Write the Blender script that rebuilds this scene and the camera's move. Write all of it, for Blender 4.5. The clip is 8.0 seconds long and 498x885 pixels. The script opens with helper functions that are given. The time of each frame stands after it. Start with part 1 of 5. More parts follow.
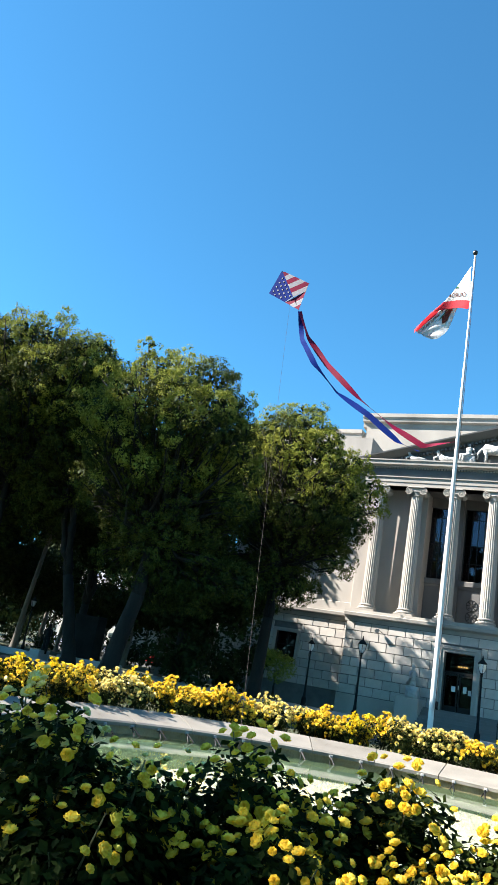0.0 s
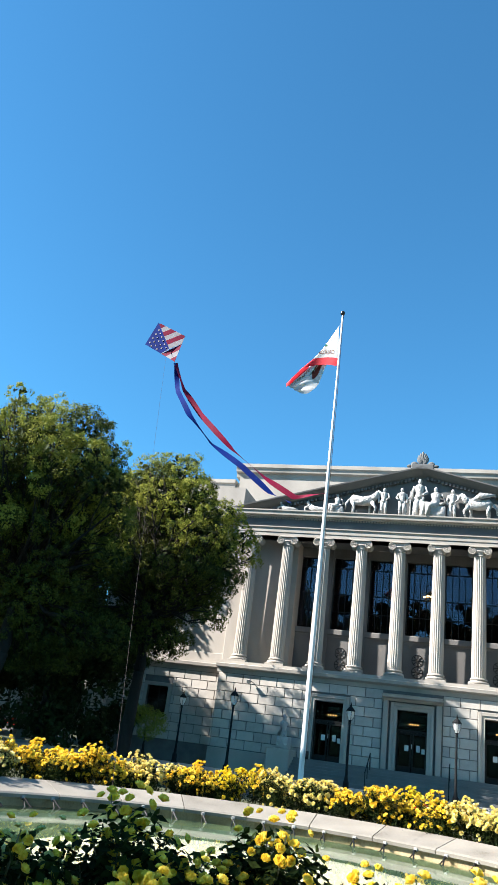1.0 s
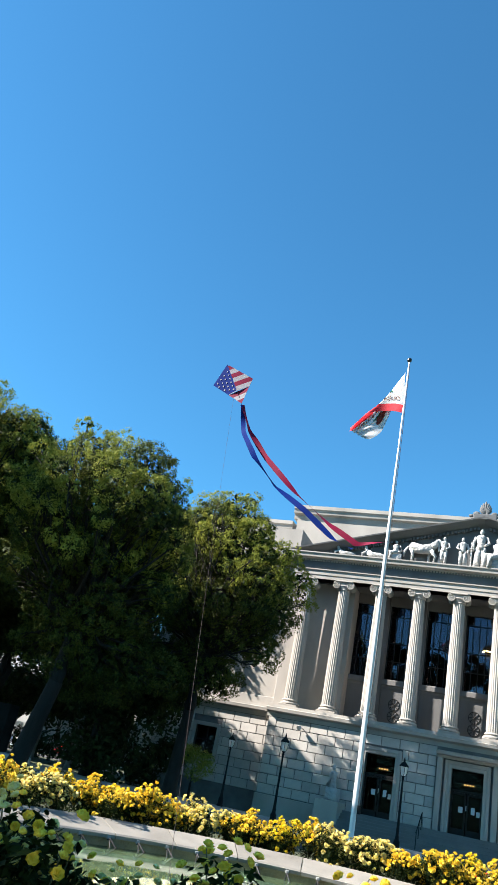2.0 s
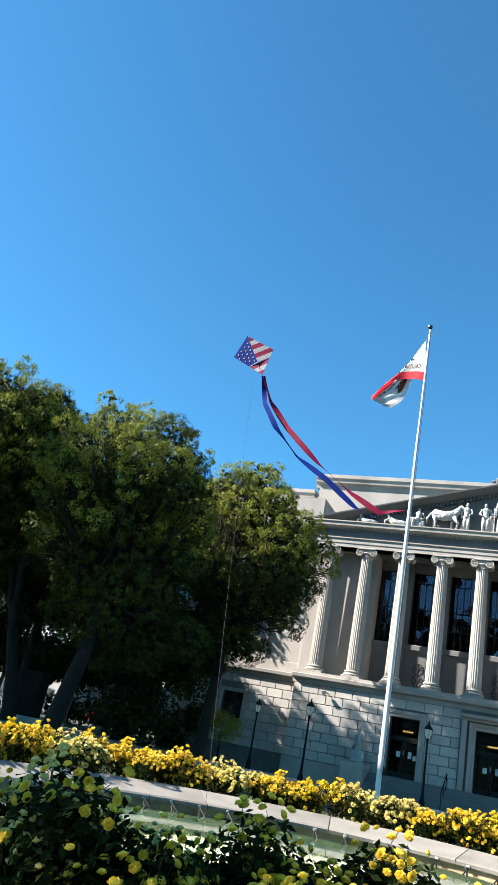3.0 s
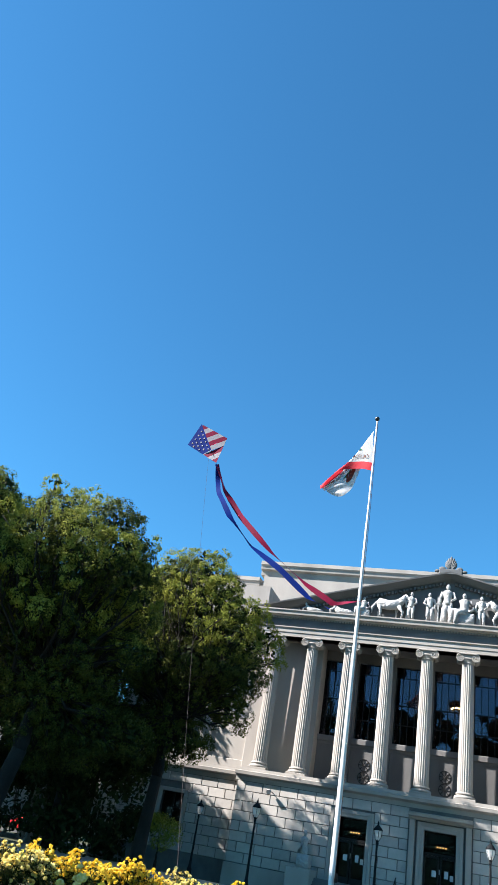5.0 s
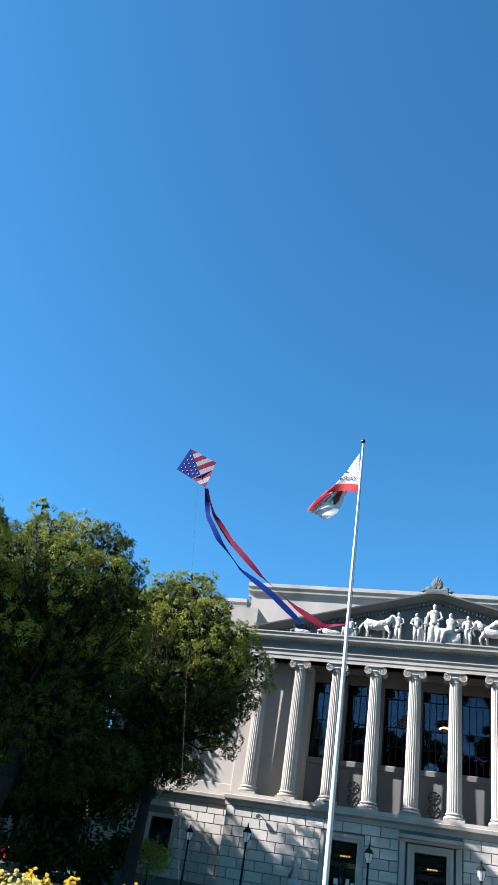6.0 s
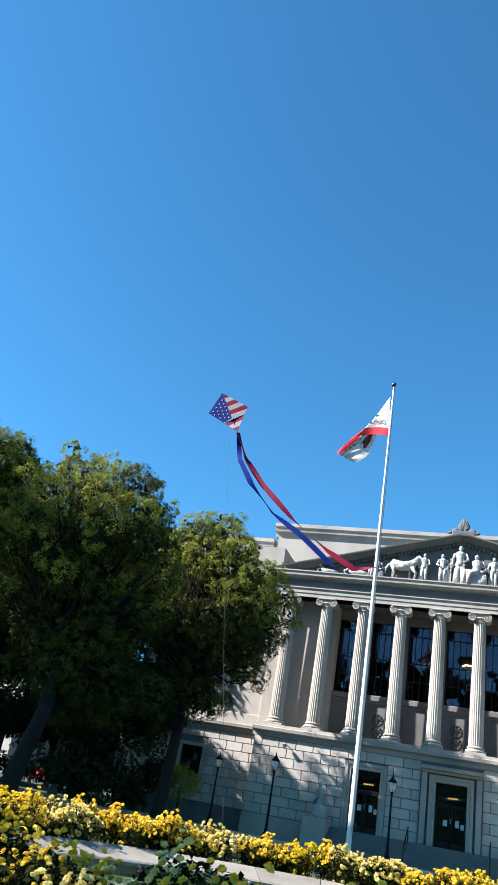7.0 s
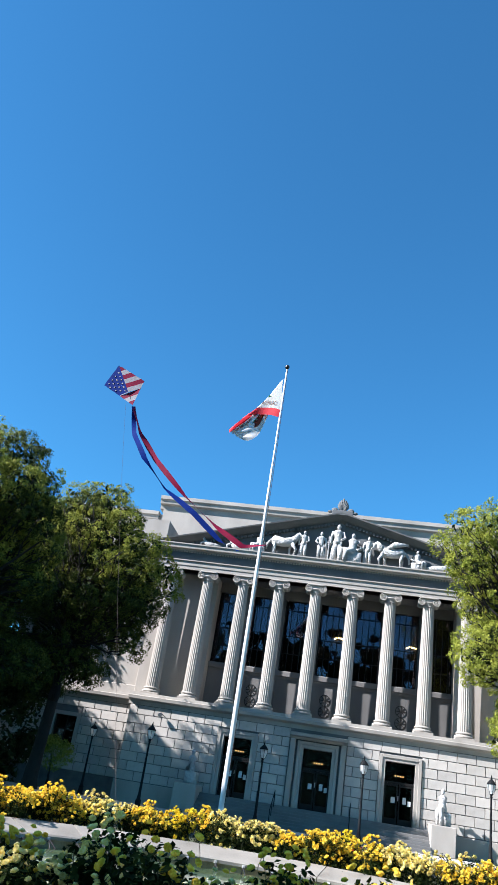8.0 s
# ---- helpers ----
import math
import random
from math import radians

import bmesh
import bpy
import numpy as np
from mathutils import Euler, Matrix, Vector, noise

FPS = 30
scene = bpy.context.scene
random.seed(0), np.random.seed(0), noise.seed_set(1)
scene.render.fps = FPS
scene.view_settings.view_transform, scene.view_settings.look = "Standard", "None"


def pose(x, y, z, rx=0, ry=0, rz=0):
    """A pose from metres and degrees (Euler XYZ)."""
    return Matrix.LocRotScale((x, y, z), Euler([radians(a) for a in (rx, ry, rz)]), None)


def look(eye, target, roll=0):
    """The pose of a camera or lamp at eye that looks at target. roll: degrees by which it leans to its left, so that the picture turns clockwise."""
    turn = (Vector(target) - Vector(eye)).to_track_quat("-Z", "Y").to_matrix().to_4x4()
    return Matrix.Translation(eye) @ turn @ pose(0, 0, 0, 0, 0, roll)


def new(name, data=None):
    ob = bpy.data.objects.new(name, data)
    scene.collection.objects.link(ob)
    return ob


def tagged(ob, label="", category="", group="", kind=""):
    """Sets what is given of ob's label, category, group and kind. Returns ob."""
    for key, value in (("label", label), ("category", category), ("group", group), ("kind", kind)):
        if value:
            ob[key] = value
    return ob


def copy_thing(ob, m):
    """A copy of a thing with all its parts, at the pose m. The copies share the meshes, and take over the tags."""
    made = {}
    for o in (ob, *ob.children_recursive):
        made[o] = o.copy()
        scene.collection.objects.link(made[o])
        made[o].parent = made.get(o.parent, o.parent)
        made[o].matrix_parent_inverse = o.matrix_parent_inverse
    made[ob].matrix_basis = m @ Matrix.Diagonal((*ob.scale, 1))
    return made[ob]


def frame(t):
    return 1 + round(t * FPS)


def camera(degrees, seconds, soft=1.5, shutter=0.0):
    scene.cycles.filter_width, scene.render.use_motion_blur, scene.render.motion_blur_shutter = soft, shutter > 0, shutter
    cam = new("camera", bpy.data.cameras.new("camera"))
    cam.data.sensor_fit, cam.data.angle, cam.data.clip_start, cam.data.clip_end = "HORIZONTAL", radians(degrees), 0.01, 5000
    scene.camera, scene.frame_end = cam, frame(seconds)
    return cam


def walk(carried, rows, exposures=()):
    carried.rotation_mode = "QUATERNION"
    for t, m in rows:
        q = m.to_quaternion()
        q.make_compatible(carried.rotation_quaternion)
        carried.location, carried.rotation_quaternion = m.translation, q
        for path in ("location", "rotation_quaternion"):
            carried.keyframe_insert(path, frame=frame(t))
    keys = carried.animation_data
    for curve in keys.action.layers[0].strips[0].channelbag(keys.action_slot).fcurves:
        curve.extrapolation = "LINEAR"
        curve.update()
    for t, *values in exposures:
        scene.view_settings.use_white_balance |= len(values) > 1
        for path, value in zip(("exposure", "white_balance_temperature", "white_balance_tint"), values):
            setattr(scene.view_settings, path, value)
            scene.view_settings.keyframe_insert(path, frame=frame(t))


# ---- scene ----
cam = camera(36.8, 8.0)
PATH = [
    (0, (3.161, -52.47, 1.763), (2.287, -50.764, 2.333), 10.2),
    (0.5, (3.153, -52.505, 1.75), (2.465, -50.723, 2.344), 7.6),
    (1, (3.178, -52.645, 1.772), (2.615, -50.875, 2.513), 7.7),
    (1.5, (3.175, -52.805, 1.828), (2.496, -51.126, 2.675), 10.8),
    (2, (2.966, -52.92, 1.797), (2.257, -51.235, 2.608), 12.1),
    (2.2, (2.927, -53.03, 1.771), (2.186, -51.314, 2.483), 12.0),
    (3.3, (3.027, -53.135, 1.774), (2.248, -51.452, 2.523), 11.0),
    (3.5, (2.974, -53.132, 1.799), (2.146, -51.482, 2.571), 11.1),
    (4, (2.769, -53.193, 1.783), (1.885, -51.574, 2.557), 11.6),
    (4.5, (2.611, -53.151, 1.794), (1.866, -51.481, 2.603), 11.2),
    (4.7, (2.561, -53.217, 1.801), (1.881, -51.55, 2.672), 11.1),
    (5.8, (2.521, -53.763, 1.732), (1.965, -52.134, 2.749), 10.4),
    (6, (2.485, -53.798, 1.741), (1.912, -52.168, 2.748), 10.0),
    (6.5, (2.329, -53.951, 1.769), (1.716, -52.284, 2.688), 10.0),
    (7, (2.246, -54.047, 1.811), (1.613, -52.354, 2.667), 10.7),
    (7.5, (2.098, -54.32, 1.823), (1.812, -52.551, 2.712), 4.7),
    (8, (1.951, -54.496, 1.8), (1.62, -52.71, 2.638), 9.5),
]
walk(cam, [(t, look(eye, target, roll)) for t, eye, target, roll in PATH], 
     exposures=((0, 2.02, 6750, 13), (1, 1.92, 6700, 13), (4, 1.83, 6600, 14), (6.1, 1.73, 6300, 16), (7, 1.78, 6450, 15), (7.6, 1.70, 6200, 16), (8, 1.66, 6100, 16)))

# ---------------------------------------------------------------- world and sun
SUN_AZ, SUN_EL = 67.0, 36.0          # degrees left of the facade's normal, and above the horizon
to_sun = Vector((-math.sin(radians(SUN_AZ)) * math.cos(radians(SUN_EL)),
                 -math.cos(radians(SUN_AZ)) * math.cos(radians(SUN_EL)), math.sin(radians(SUN_EL))))
world = bpy.data.worlds.new("sky")
scene.world = world
world.use_nodes = True
wn = world.node_tree.nodes
sky = wn.new("ShaderNodeTexSky")
sky.sky_type, sky.sun_disc = "NISHITA", False
sky.sun_elevation = radians(SUN_EL)
sky.sun_rotation = math.atan2(to_sun.x, to_sun.y)
sky.altitude, sky.air_density, sky.dust_density, sky.ozone_density = 0, 1.0, 0.2, 4.0
wn["Background"].inputs["Strength"].default_value = 0.058
tint = wn.new("ShaderNodeMix")
tint.data_type, tint.blend_type = "RGBA", "MULTIPLY"
tint.inputs["Factor"].default_value = 1.0
tint.inputs["B"].default_value = (0.40, 1.02, 1.16, 1)
world.node_tree.links.new(sky.outputs["Color"], tint.inputs["A"])
world.node_tree.links.new(tint.outputs["Result"], wn["Background"].inputs["Color"])
sun_data = bpy.data.lights.new("sun", "SUN")
sun_data.energy, sun_data.angle, sun_data.color = 5.0, radians(0.5), (0.98, 0.95, 0.90)
new("sun", sun_data).matrix_world = look(to_sun * 100, (0, 0, 0))


# ---------------------------------------------------------------- materials
def mat(name, a, b, rough=0.8, scale=2.0, fine=40.0, bump=0.15, metal=0.0, spec=0.4, per_object=0.0, island=0.0,
        translucent=0.0, stain=None, streak=1.0, dist=0.01):
    """A surface between the colours a and b: broad stains, fine grain, relief, and its own shade per piece."""
    m = bpy.data.materials.new(name)
    m.use_nodes = True
    nt = m.node_tree
    n, l = nt.nodes, nt.links
    p = n["Principled BSDF"]
    p.inputs["Roughness"].default_value = rough
    p.inputs["Metallic"].default_value = metal
    p.inputs["Specular IOR Level"].default_value = spec
    co = n.new("ShaderNodeTexCoord")
    mp = n.new("ShaderNodeMapping")
    mp.inputs["Scale"].default_value = (1, 1, streak)
    l.new(co.outputs["Object"], mp.inputs["Vector"])
    big = n.new("ShaderNodeTexNoise")
    big.inputs["Scale"].default_value, big.inputs["Detail"].default_value = scale, 5
    small = n.new("ShaderNodeTexNoise")
    small.inputs["Scale"].default_value, small.inputs["Detail"].default_value = fine, 3
    l.new(mp.outputs["Vector"], big.inputs["Vector"])
    l.new(co.outputs["Object"], small.inputs["Vector"])
    add = n.new("ShaderNodeMath")
    add.operation = "MULTIPLY_ADD"
    add.inputs[1].default_value, add.inputs[2].default_value = 0.45, -0.22
    l.new(small.outputs["Fac"], add.inputs[0])
    tot = n.new("ShaderNodeMath")
    tot.operation = "ADD"
    l.new(big.outputs["Fac"], tot.inputs[0])
    l.new(add.outputs[0], tot.inputs[1])
    last = tot
    if per_object or island:
        src = n.new("ShaderNodeObjectInfo") if per_object else n.new("ShaderNodeNewGeometry")
        ma = n.new("ShaderNodeMath")
        ma.operation = "MULTIPLY_ADD"
        amount = per_object or island
        ma.inputs[1].default_value, ma.inputs[2].default_value = amount, -amount / 2
        l.new(src.outputs["Random" if per_object else "Random Per Island"], ma.inputs[0])
        sm = n.new("ShaderNodeMath")
        sm.operation = "ADD"
        l.new(last.outputs[0], sm.inputs[0])
        l.new(ma.outputs[0], sm.inputs[1])
        last = sm
    ramp = n.new("ShaderNodeValToRGB")
    ramp.color_ramp.elements[0].position, ramp.color_ramp.elements[0].color = 0.3, (*a, 1)
    ramp.color_ramp.elements[1].position, ramp.color_ramp.elements[1].color = 0.72, (*b, 1)
    if stain:
        e = ramp.color_ramp.elements.new(0.2)
        e.color = (*stain, 1)
    l.new(last.outputs[0], ramp.inputs["Fac"])
    l.new(ramp.outputs["Color"], p.inputs["Base Color"])
    if bump:
        bp = n.new("ShaderNodeBump")
        bp.inputs["Strength"].default_value, bp.inputs["Distance"].default_value = bump, dist
        l.new(small.outputs["Fac"], bp.inputs["Height"])
        l.new(bp.outputs["Normal"], p.inputs["Normal"])
    if translucent:
        tr = n.new("ShaderNodeBsdfTranslucent")
        l.new(ramp.outputs["Color"], tr.inputs["Color"])
        mix = n.new("ShaderNodeMixShader")
        mix.inputs["Fac"].default_value = translucent
        l.new(p.outputs["BSDF"], mix.inputs[1])
        l.new(tr.outputs["BSDF"], mix.inputs[2])
        l.new(mix.outputs["Shader"], n["Material Output"].inputs["Surface"])
    return m


GRANITE = mat("granite", (0.271, 0.251, 0.222), (0.379, 0.349, 0.309), 0.85, 0.6, 60, 0.2, streak=0.35, stain=(0.214, 0.197, 0.172))
ASHLAR = mat("ashlar", (0.337, 0.318, 0.288), (0.464, 0.431, 0.387), 0.88, 1.2, 45, 0.35, per_object=0.35, stain=(0.288, 0.265, 0.239))
MORTAR = mat("mortar", (0.096, 0.096, 0.096), (0.144, 0.141, 0.138), 0.95, 2, 50, 0.2)
# dark stone: cornice shade on frieze and tympanum, weathering on the palmette
FRIEZE = mat("shaded_weathered_stone", (0.088, 0.094, 0.096), (0.130, 0.133, 0.133), 0.85, 0.8, 30, 0.2, streak=0.3)
# stone with shade in its colour, for porch dado and raking cornice
SHADED_STONE = mat("shaded_stone", (0.095, 0.093, 0.090), (0.140, 0.137, 0.132), 0.85, 0.7, 30, 0.2, streak=0.4)
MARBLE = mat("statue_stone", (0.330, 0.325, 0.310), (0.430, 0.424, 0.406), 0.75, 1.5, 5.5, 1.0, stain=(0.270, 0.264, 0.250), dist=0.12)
# granite taken darker: the shade behind the columns is in this colour
PORCH_SHADED = mat("shaded_porch_stone", (0.105, 0.102, 0.099), (0.160, 0.156, 0.150), 0.85, 0.7, 30, 0.2, streak=0.4)
BRONZE = mat("dark_bronze", (0.010, 0.010, 0.010), (0.020, 0.019, 0.018), 0.55, 2, 30, 0.1, metal=0.3, spec=0.2)
IRON = mat("black_iron", (0.005, 0.006, 0.007), (0.012, 0.013, 0.014), 0.7, 3, 60, 0.1, spec=0.12)
# near-black sheets and linings that stand in for the unlit rooms
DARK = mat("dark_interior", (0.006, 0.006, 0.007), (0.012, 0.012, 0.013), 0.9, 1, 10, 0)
POLE = mat("white_paint", (0.592, 0.592, 0.584), (0.672, 0.672, 0.664), 0.4, 0.5, 20, 0.05, streak=0.2)
BALL = mat("dark_ball", (0.02, 0.02, 0.02), (0.04, 0.04, 0.04), 0.35, 4, 20, 0, metal=0.5)
COPING = mat("coping_stone", (0.165, 0.152, 0.128), (0.235, 0.217, 0.184), 0.85, 1.6, 35, 0.3, per_object=0.25, stain=(0.115, 0.104, 0.082))
POOLWALL = mat("pool_wall", (0.20, 0.14, 0.07), (0.42, 0.33, 0.20), 0.9, 2.2, 30, 0.3, stain=(0.10, 0.09, 0.06), streak=0.4)
# green floor taken darker to hold the shade of wall and roses
POOLFLOOR = mat("pool_floor", (0.020, 0.052, 0.030), (0.075, 0.100, 0.048), 0.8, 0.6, 12, 0.1, stain=(0.014, 0.050, 0.034))
POOLPAD = mat("pool_pad", (0.33, 0.335, 0.26), (0.42, 0.415, 0.34), 0.8, 0.6, 12, 0.1)
LAWN = mat("lawn_and_soil", (0.025, 0.032, 0.011), (0.059, 0.066, 0.025), 0.95, 0.12, 6, 0.5, stain=(0.042, 0.035, 0.021), dist=0.05)
SOIL = mat("bed_soil", (0.021, 0.015, 0.010), (0.042, 0.032, 0.021), 0.95, 3, 25, 0.8, dist=0.03)
ASPHALT = mat("asphalt", (0.04, 0.04, 0.042), (0.065, 0.065, 0.065), 0.9, 0.8, 60, 0.3)
PAVING = mat("paving", (0.349, 0.338, 0.312), (0.474, 0.462, 0.424), 0.9, 0.7, 30, 0.2)
STEP = mat("step_stone", (0.118, 0.118, 0.115), (0.153, 0.150, 0.144), 0.85, 1.0, 40, 0.2, per_object=0.2)
BARK = mat("bark", (0.008, 0.006, 0.0045), (0.018, 0.015, 0.011), 0.95, 3, 18, 0.9, streak=0.25, dist=0.04)
PALEBARK = mat("pale_bark", (0.077, 0.066, 0.055), (0.138, 0.121, 0.099), 0.95, 2, 18, 0.8, streak=0.25, dist=0.03)
# leaf tones carry light and shade: lit tops, shaded undersides, dark hearts
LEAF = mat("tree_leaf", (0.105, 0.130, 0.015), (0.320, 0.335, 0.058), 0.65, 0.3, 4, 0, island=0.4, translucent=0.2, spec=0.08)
LEAF_SHADED = mat("shaded_leaf", (0.020, 0.032, 0.007), (0.090, 0.105, 0.020), 0.6, 0.3, 4, 0, island=0.4, translucent=0.12, spec=0.06)
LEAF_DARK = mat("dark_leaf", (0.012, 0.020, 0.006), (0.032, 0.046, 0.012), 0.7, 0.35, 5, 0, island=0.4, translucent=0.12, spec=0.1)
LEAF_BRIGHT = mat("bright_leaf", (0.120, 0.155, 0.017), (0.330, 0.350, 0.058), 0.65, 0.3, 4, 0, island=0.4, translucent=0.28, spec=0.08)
ROSELEAF = mat("rose_leaf", (0.006, 0.012, 0.003), (0.024, 0.036, 0.007), 0.7, 2.5, 12, 0, island=0.5, translucent=0.2, spec=0.04)
STEM = mat("rose_stem", (0.04, 0.05, 0.02), (0.09, 0.085, 0.035), 0.7, 6, 30, 0.2)
PETAL_YELLOW = mat("yellow_petal", (0.800, 0.550, 0.030), (0.910, 0.725, 0.115), 0.6, 9, 30, 0, island=0.5, translucent=0.25)
PETAL_PALE = mat("pale_petal", (0.780, 0.643, 0.170), (0.880, 0.778, 0.400), 0.6, 9, 30, 0, island=0.5, translucent=0.25)
PETAL_GOLD = mat("gold_petal", (0.72, 0.53, 0.012), (0.86, 0.70, 0.06), 0.6, 9, 30, 0, island=0.5, translucent=0.25)
PETAL_RED = mat("red_petal", (0.5, 0.03, 0.01), (0.75, 0.10, 0.03), 0.6, 9, 30, 0, island=0.3, translucent=0.2)
CLOTH_WHITE = mat("white_cloth", (0.592, 0.592, 0.584), (0.672, 0.672, 0.656), 0.8, 2, 80, 0.1, translucent=0.5)
CLOTH_RED = mat("red_cloth", (0.50, 0.02, 0.035), (0.62, 0.04, 0.05), 0.8, 2, 80, 0.1, translucent=0.3)
CLOTH_RUST = mat("rust_cloth", (0.13, 0.028, 0.02), (0.20, 0.05, 0.035), 0.8, 2, 60, 0.05, translucent=0.2, spec=0.1)
CLOTH_BROWN = mat("brown_cloth", (0.11, 0.035, 0.02), (0.18, 0.06, 0.035), 0.8, 2, 80, 0.1, translucent=0.2)
CLOTH_GREEN = mat("green_cloth", (0.01, 0.12, 0.05), (0.02, 0.18, 0.08), 0.8, 2, 80, 0.1, translucent=0.2)
NYLON_BLUE = mat("blue_nylon", (0.004, 0.016, 0.12), (0.006, 0.024, 0.17), 0.7, 2, 50, 0.05, translucent=0.12, spec=0.05)
NYLON_RED = mat("red_nylon", (0.16, 0.004, 0.026), (0.24, 0.008, 0.042), 0.6, 2, 50, 0.05, translucent=0.15, spec=0.15)
NYLON_WHITE = mat("white_nylon", (0.34, 0.32, 0.34), (0.42, 0.40, 0.42), 0.6, 2, 50, 0.05, translucent=0.25, spec=0.2)
CORD = mat("cord", (0.016, 0.009, 0.009), (0.032, 0.016, 0.016), 0.8, 5, 40, 0)
PAPER = mat("paper", (0.55, 0.55, 0.54), (0.7, 0.7, 0.68), 0.8, 3, 30, 0)
MEMORIAL = mat("memorial_stone", (0.008, 0.008, 0.008), (0.018, 0.017, 0.016), 0.75, 1, 30, 0.1, spec=0.1)
CONCRETE = mat("concrete", (0.281, 0.281, 0.273), (0.390, 0.390, 0.374), 0.85, 1.0, 40, 0.2)
CAR_GREY = mat("grey_car_paint", (0.35, 0.37, 0.40), (0.42, 0.44, 0.46), 0.25, 1, 10, 0, spec=0.6)
CAR_RED = mat("red_car_paint", (0.42, 0.015, 0.012), (0.55, 0.02, 0.02), 0.25, 1, 10, 0, spec=0.6)
RUBBER = mat("rubber", (0.012, 0.012, 0.012), (0.02, 0.02, 0.02), 0.85, 3, 30, 0.1)
FARWALL = mat("pale_stucco", (0.328, 0.312, 0.281), (0.421, 0.406, 0.367), 0.9, 0.5, 10, 0.1)


def glass(name, tint, rough=0.02, ior=1.45, transmission=1.0):
    m = bpy.data.materials.new(name)
    m.use_nodes = True
    p = m.node_tree.nodes["Principled BSDF"]
    p.inputs["Base Color"].default_value = (*tint, 1)
    p.inputs["Roughness"].default_value = rough
    p.inputs["IOR"].default_value = ior
    p.inputs["Transmission Weight"].default_value = transmission
    return m


PANE = glass("window_glass", (0.30, 0.31, 0.33), 0.01, 1.6, 1.0)
PANE.node_tree.nodes["Principled BSDF"].inputs["Specular Tint"].default_value = (0.92, 0.80, 1.0, 1)
DOORGLASS = glass("door_glass", (0.05, 0.05, 0.055), 0.02, 1.12, 1.0)
LANTERN = glass("lantern_glass", (0.85, 0.86, 0.84), 0.35, 1.45, 0.6)
WATER = glass("pool_water", (0.80, 0.92, 0.80), 0.03, 1.33, 1.0)
wt = WATER.node_tree
wno = wt.nodes.new("ShaderNodeTexNoise")
wno.inputs["Scale"].default_value = 3.0
wbp = wt.nodes.new("ShaderNodeBump")
wbp.inputs["Strength"].default_value, wbp.inputs["Distance"].default_value = 0.06, 0.02
wt.links.new(wno.outputs["Fac"], wbp.inputs["Height"])
wt.links.new(wbp.outputs["Normal"], wt.nodes["Principled BSDF"].inputs["Normal"])


def glow(name, colour, strength):
    m = bpy.data.materials.new(name)
    m.use_nodes = True
    p = m.node_tree.nodes["Principled BSDF"]
    p.inputs["Emission Color"].default_value = (*colour, 1)
    p.inputs["Emission Strength"].default_value = strength
    return m


BULB = glow("warm_bulb", (1.0, 0.62, 0.22), 9.0)


# ---------------------------------------------------------------- mesh helpers
def finish(name, bm, smooth=False):
    me = bpy.data.meshes.new(name)
    if smooth:
        for f in bm.faces:
            f.smooth = True
    bm.to_mesh(me)
    bm.free()
    return me


def part(name, bm, material, parent=None, label="", smooth=False):
    """Links a bmesh (or a mesh) as one object under a thing or a part."""
    me = bm if isinstance(bm, bpy.types.Mesh) else finish(name, bm, smooth)
    if material and not me.materials:
        me.materials.append(material)
    ob = new(name, me)
    ob.parent = parent
    if label:
        tagged(ob, label)
    return ob


def thing(name, label, category, group="", kind="", at=None):
    e = new(name)
    e.empty_display_size = 0.2
    if at is not None:
        e.matrix_basis = at
    return tagged(e, label, category, group, kind)


def box(bm, x0, x1, y0, y1, z0, z1, bevel=0.0):
    vs = [bm.verts.new(p) for p in ((x0, y0, z0), (x1, y0, z0), (x1, y1, z0), (x0, y1, z0),
                                    (x0, y0, z1), (x1, y0, z1), (x1, y1, z1), (x0, y1, z1))]
    fs = [bm.faces.new([vs[i] for i in q]) for q in ((3, 2, 1, 0), (4, 5, 6, 7), (0, 1, 5, 4), (1, 2, 6, 5), (2, 3, 7, 6), (3, 0, 4, 7))]
    if bevel:
        edges = list({e for f in fs for e in f.edges})
        bmesh.ops.bevel(bm, geom=edges, offset=bevel, segments=1, affect="EDGES")
    return bm


def boxes(*dims, bevel=0.0):
    bm = bmesh.new()
    for d in dims:
        box(bm, *d, bevel=bevel)
    return bm


def lathe(bm, profile, seg=16, at=(0, 0, 0), m=None):
    """Turns (radius, height) pairs round the z axis."""
    rings = []
    for r, z in profile:
        ring = []
        for i in range(seg):
            a = 2 * math.pi * i / seg
            v = Vector((r * math.cos(a), r * math.sin(a), z))
            v = (m @ v if m else v) + Vector(at)
            ring.append(bm.verts.new(v))
        rings.append(ring)
    for a, b in zip(rings, rings[1:]):
        for i in range(seg):
            bm.faces.new((a[i], a[(i + 1) % seg], b[(i + 1) % seg], b[i]))
    bm.faces.new(list(reversed(rings[0])))
    bm.faces.new(rings[-1])
    return bm


def tube(bm, points, radii, seg=6):
    """A tapered tube along points."""
    pts = [Vector(p) for p in points]
    rings = []
    up = Vector((0.31, 0.17, 0.93))
    for i, p in enumerate(pts):
        d = (pts[min(i + 1, len(pts) - 1)] - pts[max(i - 1, 0)]).normalized()
        s = d.cross(up)
        if s.length < 0.05:
            s = d.cross(Vector((1, 0, 0)))
        s.normalize()
        u = s.cross(d)
        r = radii[i] if hasattr(radii, "__len__") else radii
        rings.append([bm.verts.new(p + r * (math.cos(2 * math.pi * k / seg) * s + math.sin(2 * math.pi * k / seg) * u)) for k in range(seg)])
    for a, b in zip(rings, rings[1:]):
        for k in range(seg):
            bm.faces.new((a[k], a[(k + 1) % seg], b[(k + 1) % seg], b[k]))
    bm.faces.new(list(reversed(rings[0])))
    bm.faces.new(rings[-1])
    return bm


